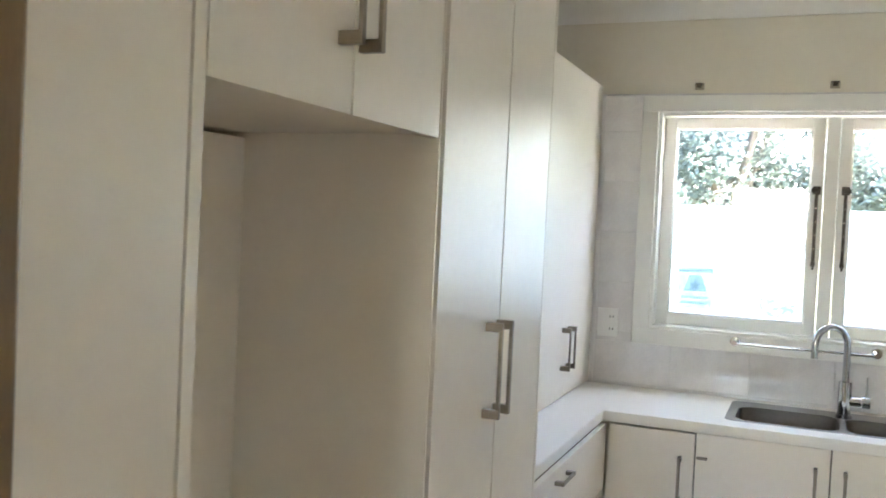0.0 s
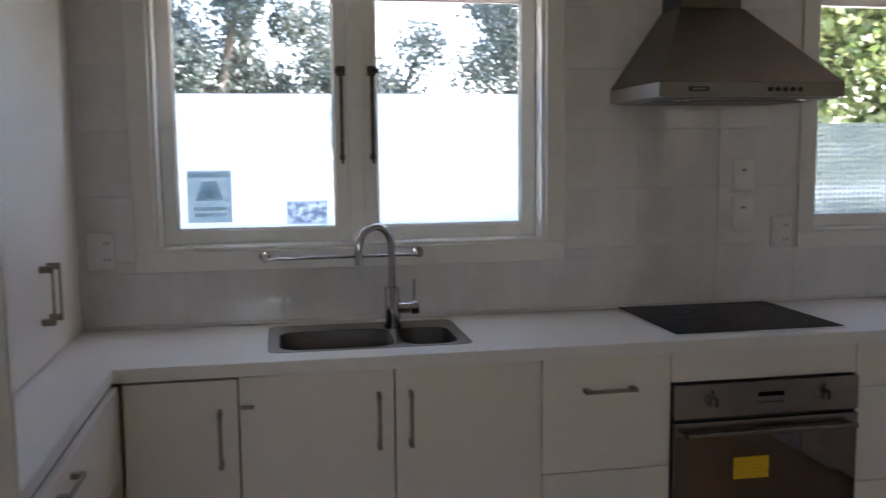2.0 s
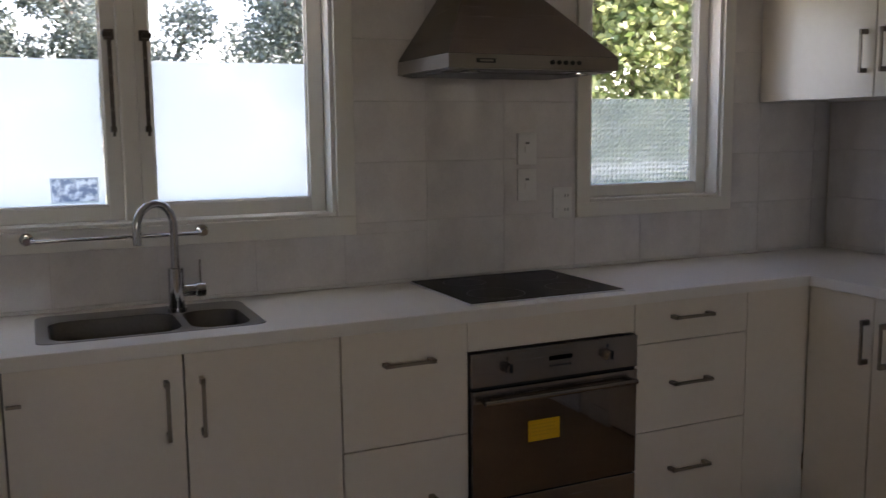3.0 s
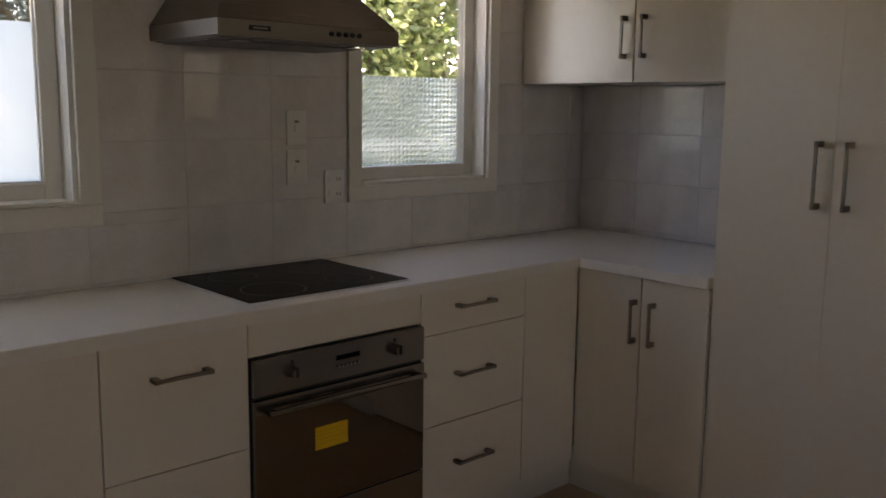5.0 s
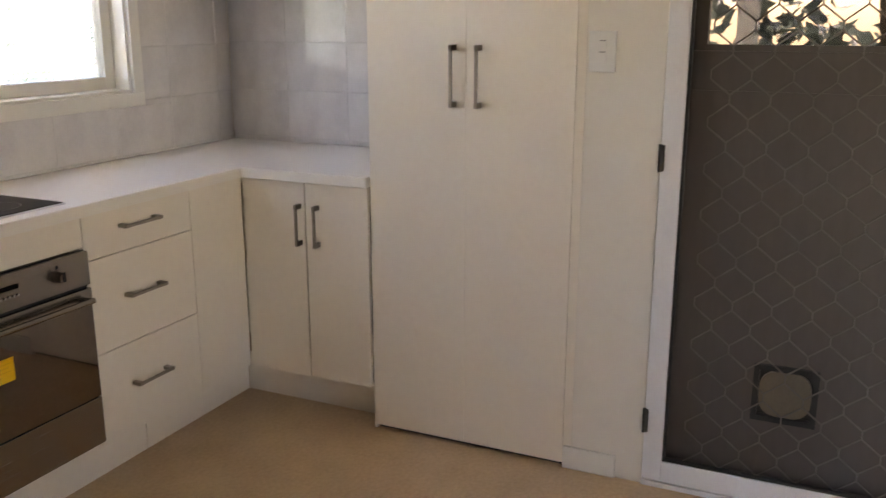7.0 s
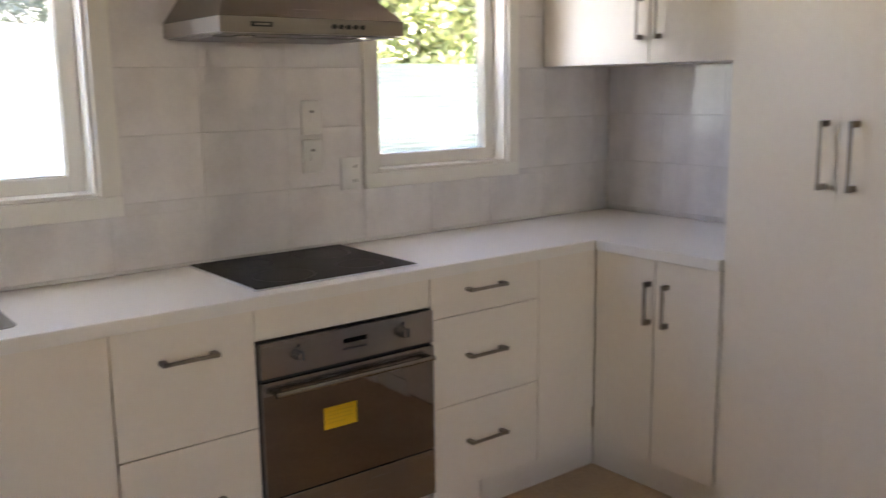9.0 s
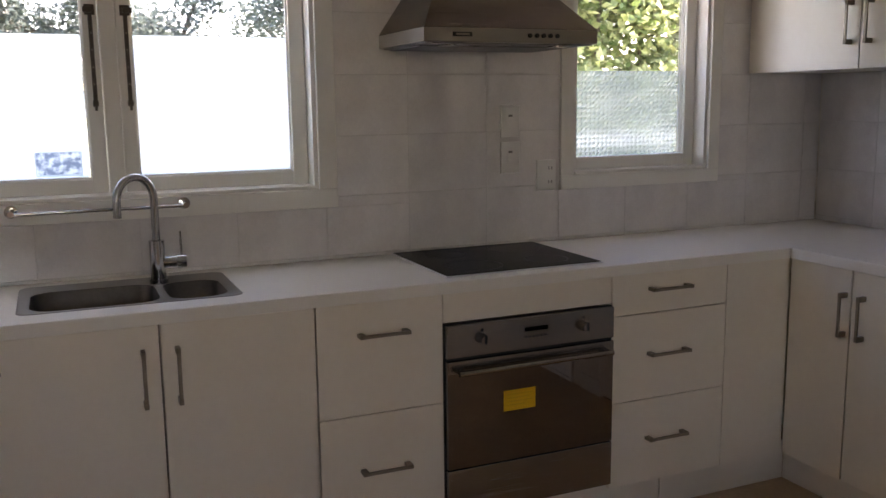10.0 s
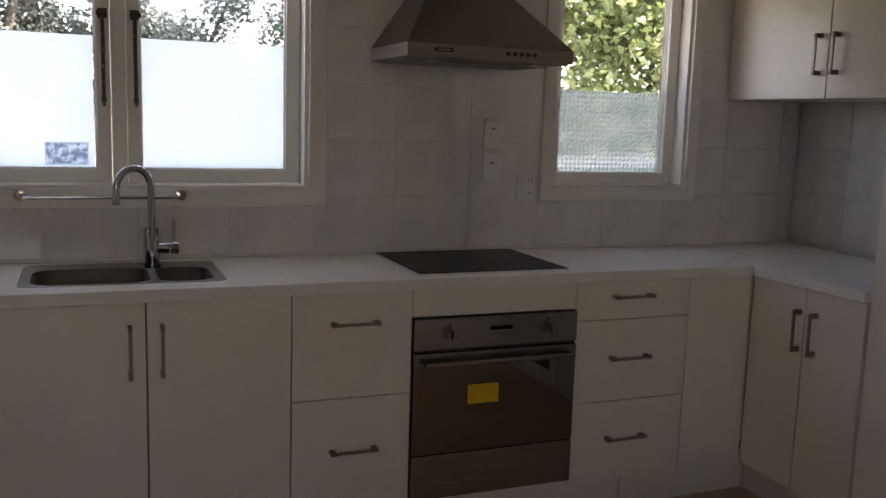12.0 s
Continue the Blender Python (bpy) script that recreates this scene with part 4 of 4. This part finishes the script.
def foliage(bm, rng, spots, count, size, flat=0.5):
    for _ in range(count):
        cx, cy, cz, r = spots[rng.randrange(len(spots))]
        d = Vector((rng.gauss(0, 1), rng.gauss(0, 1), rng.gauss(0, 1))).normalized() * r * rng.random() ** 0.4
        p = Vector((cx, cy, cz)) + d
        s = size * rng.uniform(0.6, 1.4)
        a = Vector((rng.gauss(0, 1), rng.gauss(0, 1), rng.gauss(-0.4, 0.6))).normalized()
        b = a.cross(Vector((rng.gauss(0, 1), rng.gauss(0, 1), rng.gauss(0, 1)))).normalized()
        n = a.cross(b)
        v = [bm.verts.new(q) for q in (p - a * s, p - b * s * flat + n * s * 0.12, p + a * s, p + b * s * flat + n * s * 0.12)]
        bm.faces.new((v[0], v[1], v[2]))
        bm.faces.new((v[0], v[2], v[3]))


def tree(x, y, height, spread, seed, leaf, count, size, label):
    rng = random.Random(seed)
    t = thing("tree", label, "tree", (x, y, -0.25), "garden trees")
    bm = bmesh.new()
    top = Vector((x + rng.uniform(-0.3, 0.3), y, height * 0.55))
    tube(bm, [(x, y, -0.26), (x + 0.05, y, height * 0.2), tuple(top)], [0.20, 0.15, 0.10], 10)
    part("trunk", bm, BARK, t, smooth=True)
    spots = []
    for k in range(9):
        a = 2 * math.pi * k / 9 + rng.uniform(-0.3, 0.3)
        r = spread * rng.uniform(0.45, 1.0)
        end = Vector((x + r * math.cos(a), y + r * math.sin(a) * 0.7, height * rng.uniform(0.35, 1.0)))
        start = Vector((x, y, height * rng.uniform(0.2, 0.5)))
        mid = (start + end) / 2 + Vector((0, 0, 0.2))
        part("limb", tube(bmesh.new(), [tuple(start), tuple(mid), tuple(end)], [0.07, 0.045, 0.015], 7), BARK, t, smooth=True)
        for q in (mid, end, (mid + end) / 2 + Vector((rng.uniform(-0.4, 0.4), 0, rng.uniform(-0.4, 0.4)))):
            spots.append((q.x, q.y, q.z, spread * rng.uniform(0.18, 0.34)))
    fo = bmesh.new()
    foliage(fo, rng, spots, count, size)
    part("crown", fo, leaf, t)
    return t


tree(-4.3, 8.2, 4.6, 1.9, 3, LEAF_TREE, 27000, 0.039, "large grey-green leafy garden tree behind window")
tree(-2.0, 8.9, 4.8, 1.9, 8, LEAF_TREE, 29000, 0.039, "large grey-green leafy garden tree behind window")
tree(0.2, 9.6, 3.7, 1.5, 12, LEAF_TREE, 24000, 0.038, "smaller grey-green leafy garden tree")
tree(2.7, 9.2, 4.4, 1.5, 31, LEAF_TREE, 22000, 0.038, "slender grey-green leafy garden tree")
tree(-7.2, 10.0, 5.4, 2.2, 21, LEAF_TREE, 8000, 0.07, "tall grey-green leafy garden tree")
rng = random.Random(5)
hedge = thing("hedge", "tall sunlit yellow-green broadleaf hedge", "hedge", (4.4, 4.2, -0.25))
hb_ = bmesh.new()
for k in range(12):
    xx = 2.0 + 0.5 * k
    tube(hb_, [(xx, 4.3, -0.26), (xx + 0.1, 4.25, 1.4), (xx + rng.uniform(-0.2, 0.2), 4.2, 3.2)], [0.035, 0.025, 0.01], 6)
part("stems", hb_, BARK, hedge)
fo = bmesh.new()
spots = [(rng.uniform(1.8, 7.8), 4.2 + rng.uniform(-0.25, 0.4), rng.uniform(0.2, 3.6), rng.uniform(0.25, 0.45)) for _ in range(220)]
foliage(fo, rng, spots, 54000, 0.046, 0.62)
part("leaves", fo, LEAF_HEDGE, hedge)
# Unseen roof and posts, added to keep daylight off the door pane.
pr = thing("added_porch_roof", "unseen porch roof added to dim the back door pane", "porch roof", (2.6, -2.4, 2.25), kind="structure")
part("deck", block(DWALL + 0.142, 3.75, -5.0, -0.3 - 1.52, 2.22, 2.30), CONCRETE, pr)
part("post", block(3.6, 3.7, -4.9, -4.8, -0.25, 2.219), PALING, pr)
part("post", block(3.6, 3.7, -2.0, -1.9, -0.25, 2.219), PALING, pr)
hedge2 = thing("hedge", "green broadleaf hedge beside the back step", "hedge", (4.2, -2.4, -0.25))
fo = bmesh.new()
hb_ = bmesh.new()
for k in range(7):
    tube(hb_, [(4.3, -4.4 + 0.6 * k, -0.26), (4.25, -4.4 + 0.6 * k, 1.2), (4.2, -4.3 + 0.6 * k, 2.0)], [0.03, 0.02, 0.01], 6)
part("stems", hb_, BARK, hedge2)
foliage(fo, rng, [(4.2 + rng.uniform(-0.3, 0.3), rng.uniform(-5.2, 0.2), rng.uniform(0.0, 3.2), rng.uniform(0.25, 0.4)) for _ in range(150)], 11000, 0.065, 0.55)
part("leaves", fo, LEAF_TREE, hedge2)
pf = thing("rail_fence", "low white timber rail fence in garden", "fence", (3.5, 3.2, -0.25))
for k in range(5):
    part("post", block(1.6 + 1.1 * k, 1.69 + 1.1 * k, 3.2, 3.29, -0.251, 1.12, 0.004), PALING, pf)
for z in (0.25, 0.62, 0.98):
    part("rail", block(1.5, 6.2, 3.17, 3.199, z, z + 0.11, 0.004), PALING, pf)


# ---- wall tiles ----
TW, TH = 0.295, 0.1985


def cut(rects, hole):
    out = []
    for a, b, c, d in rects:
        e, f, g, h = max(a, hole[0]), min(b, hole[1]), max(c, hole[2]), min(d, hole[3])
        if e >= f or g >= h:
            out.append((a, b, c, d))
            continue
        out += [r for r in ((a, b, c, g), (a, b, h, d), (a, e, g, h), (f, b, g, h)) if r[1] - r[0] > 0.004 and r[3] - r[2] > 0.004]
    return out


shared = {}


def lay(owner, axis, at, sign, u0, u1, z0, z1, origin, holes):
    i0 = math.floor((u0 - origin[0]) / TW) - 1
    k0 = math.floor((z0 - origin[1]) / TH) - 1
    for i in range(i0, i0 + int((u1 - u0) / TW) + 4):
        for k in range(k0, k0 + int((z1 - z0) / TH) + 4):
            ua, za = origin[0] + i * TW, origin[1] + k * TH
            r = (max(ua + 0.0009, u0), min(ua + TW - 0.0009, u1), max(za + 0.0009, z0), min(za + TH - 0.0009, z1))
            if r[1] - r[0] < 0.004 or r[3] - r[2] < 0.004:
                continue
            pieces = [r]
            for h in holes:
                pieces = cut(pieces, h)
            for a, b, c, d in pieces:
                w, h = round(b - a, 4), round(d - c, 4)
                if (axis, w, h) not in shared:
                    bm = bmesh.new()
                    e = 0.0012
                    face = [(-w / 2 + e, -h / 2 + e), (w / 2 - e, -h / 2 + e), (w / 2 - e, h / 2 - e), (-w / 2 + e, h / 2 - e)]
                    rim_ = [(-w / 2, -h / 2), (w / 2, -h / 2), (w / 2, h / 2), (-w / 2, h / 2)]
                    put = lambda u, dd, z: (dd * sign, u, z) if axis == "x" else (u, dd * sign, z)
                    loop_bridge(bm, [[put(u, 0.0012, z) for u, z in rim_], [put(u, 0.0068, z) for u, z in rim_], [put(u, 0.0078, z) for u, z in face]], True)
                    shared[axis, w, h] = mesh_of("tile", bm, TILE)
                ob = new("tile", shared[axis, w, h])
                jit = 0.0003 * random.random()
                ob.location = (at + sign * jit, (a + b) / 2, (c + d) / 2) if axis == "x" else ((a + b) / 2, at + sign * jit, (c + d) / 2)
                ob.parent = owner


grow = lambda h, w: (h[0] - w, h[1] + w, h[2] - w, h[3] + w)
part("grout", wall_bm("y", -0.0066, 0.0056, -1.70, RWALL - 0.009, TOP + 0.001, 2.061, [grow(W1, 0.0625), grow(W2, 0.0525)]), GROUT, wall_north)
part("grout", wall_bm("x", RWALL - 0.0066, 0.0056, -1.043, -0.009, TOP + 0.001, 1.522, []), GROUT, wall_east)
lay(wall_north, "y", 0.0, -1, -1.70, RWALL - 0.009, TOP + 0.001, 2.062, (0.103, 1.121), [grow(W1, 0.063), grow(W2, 0.053)])
lay(wall_east, "x", RWALL, -1, -1.043, -0.009, TOP + 0.001, 1.522, (-0.30, 1.129), [])
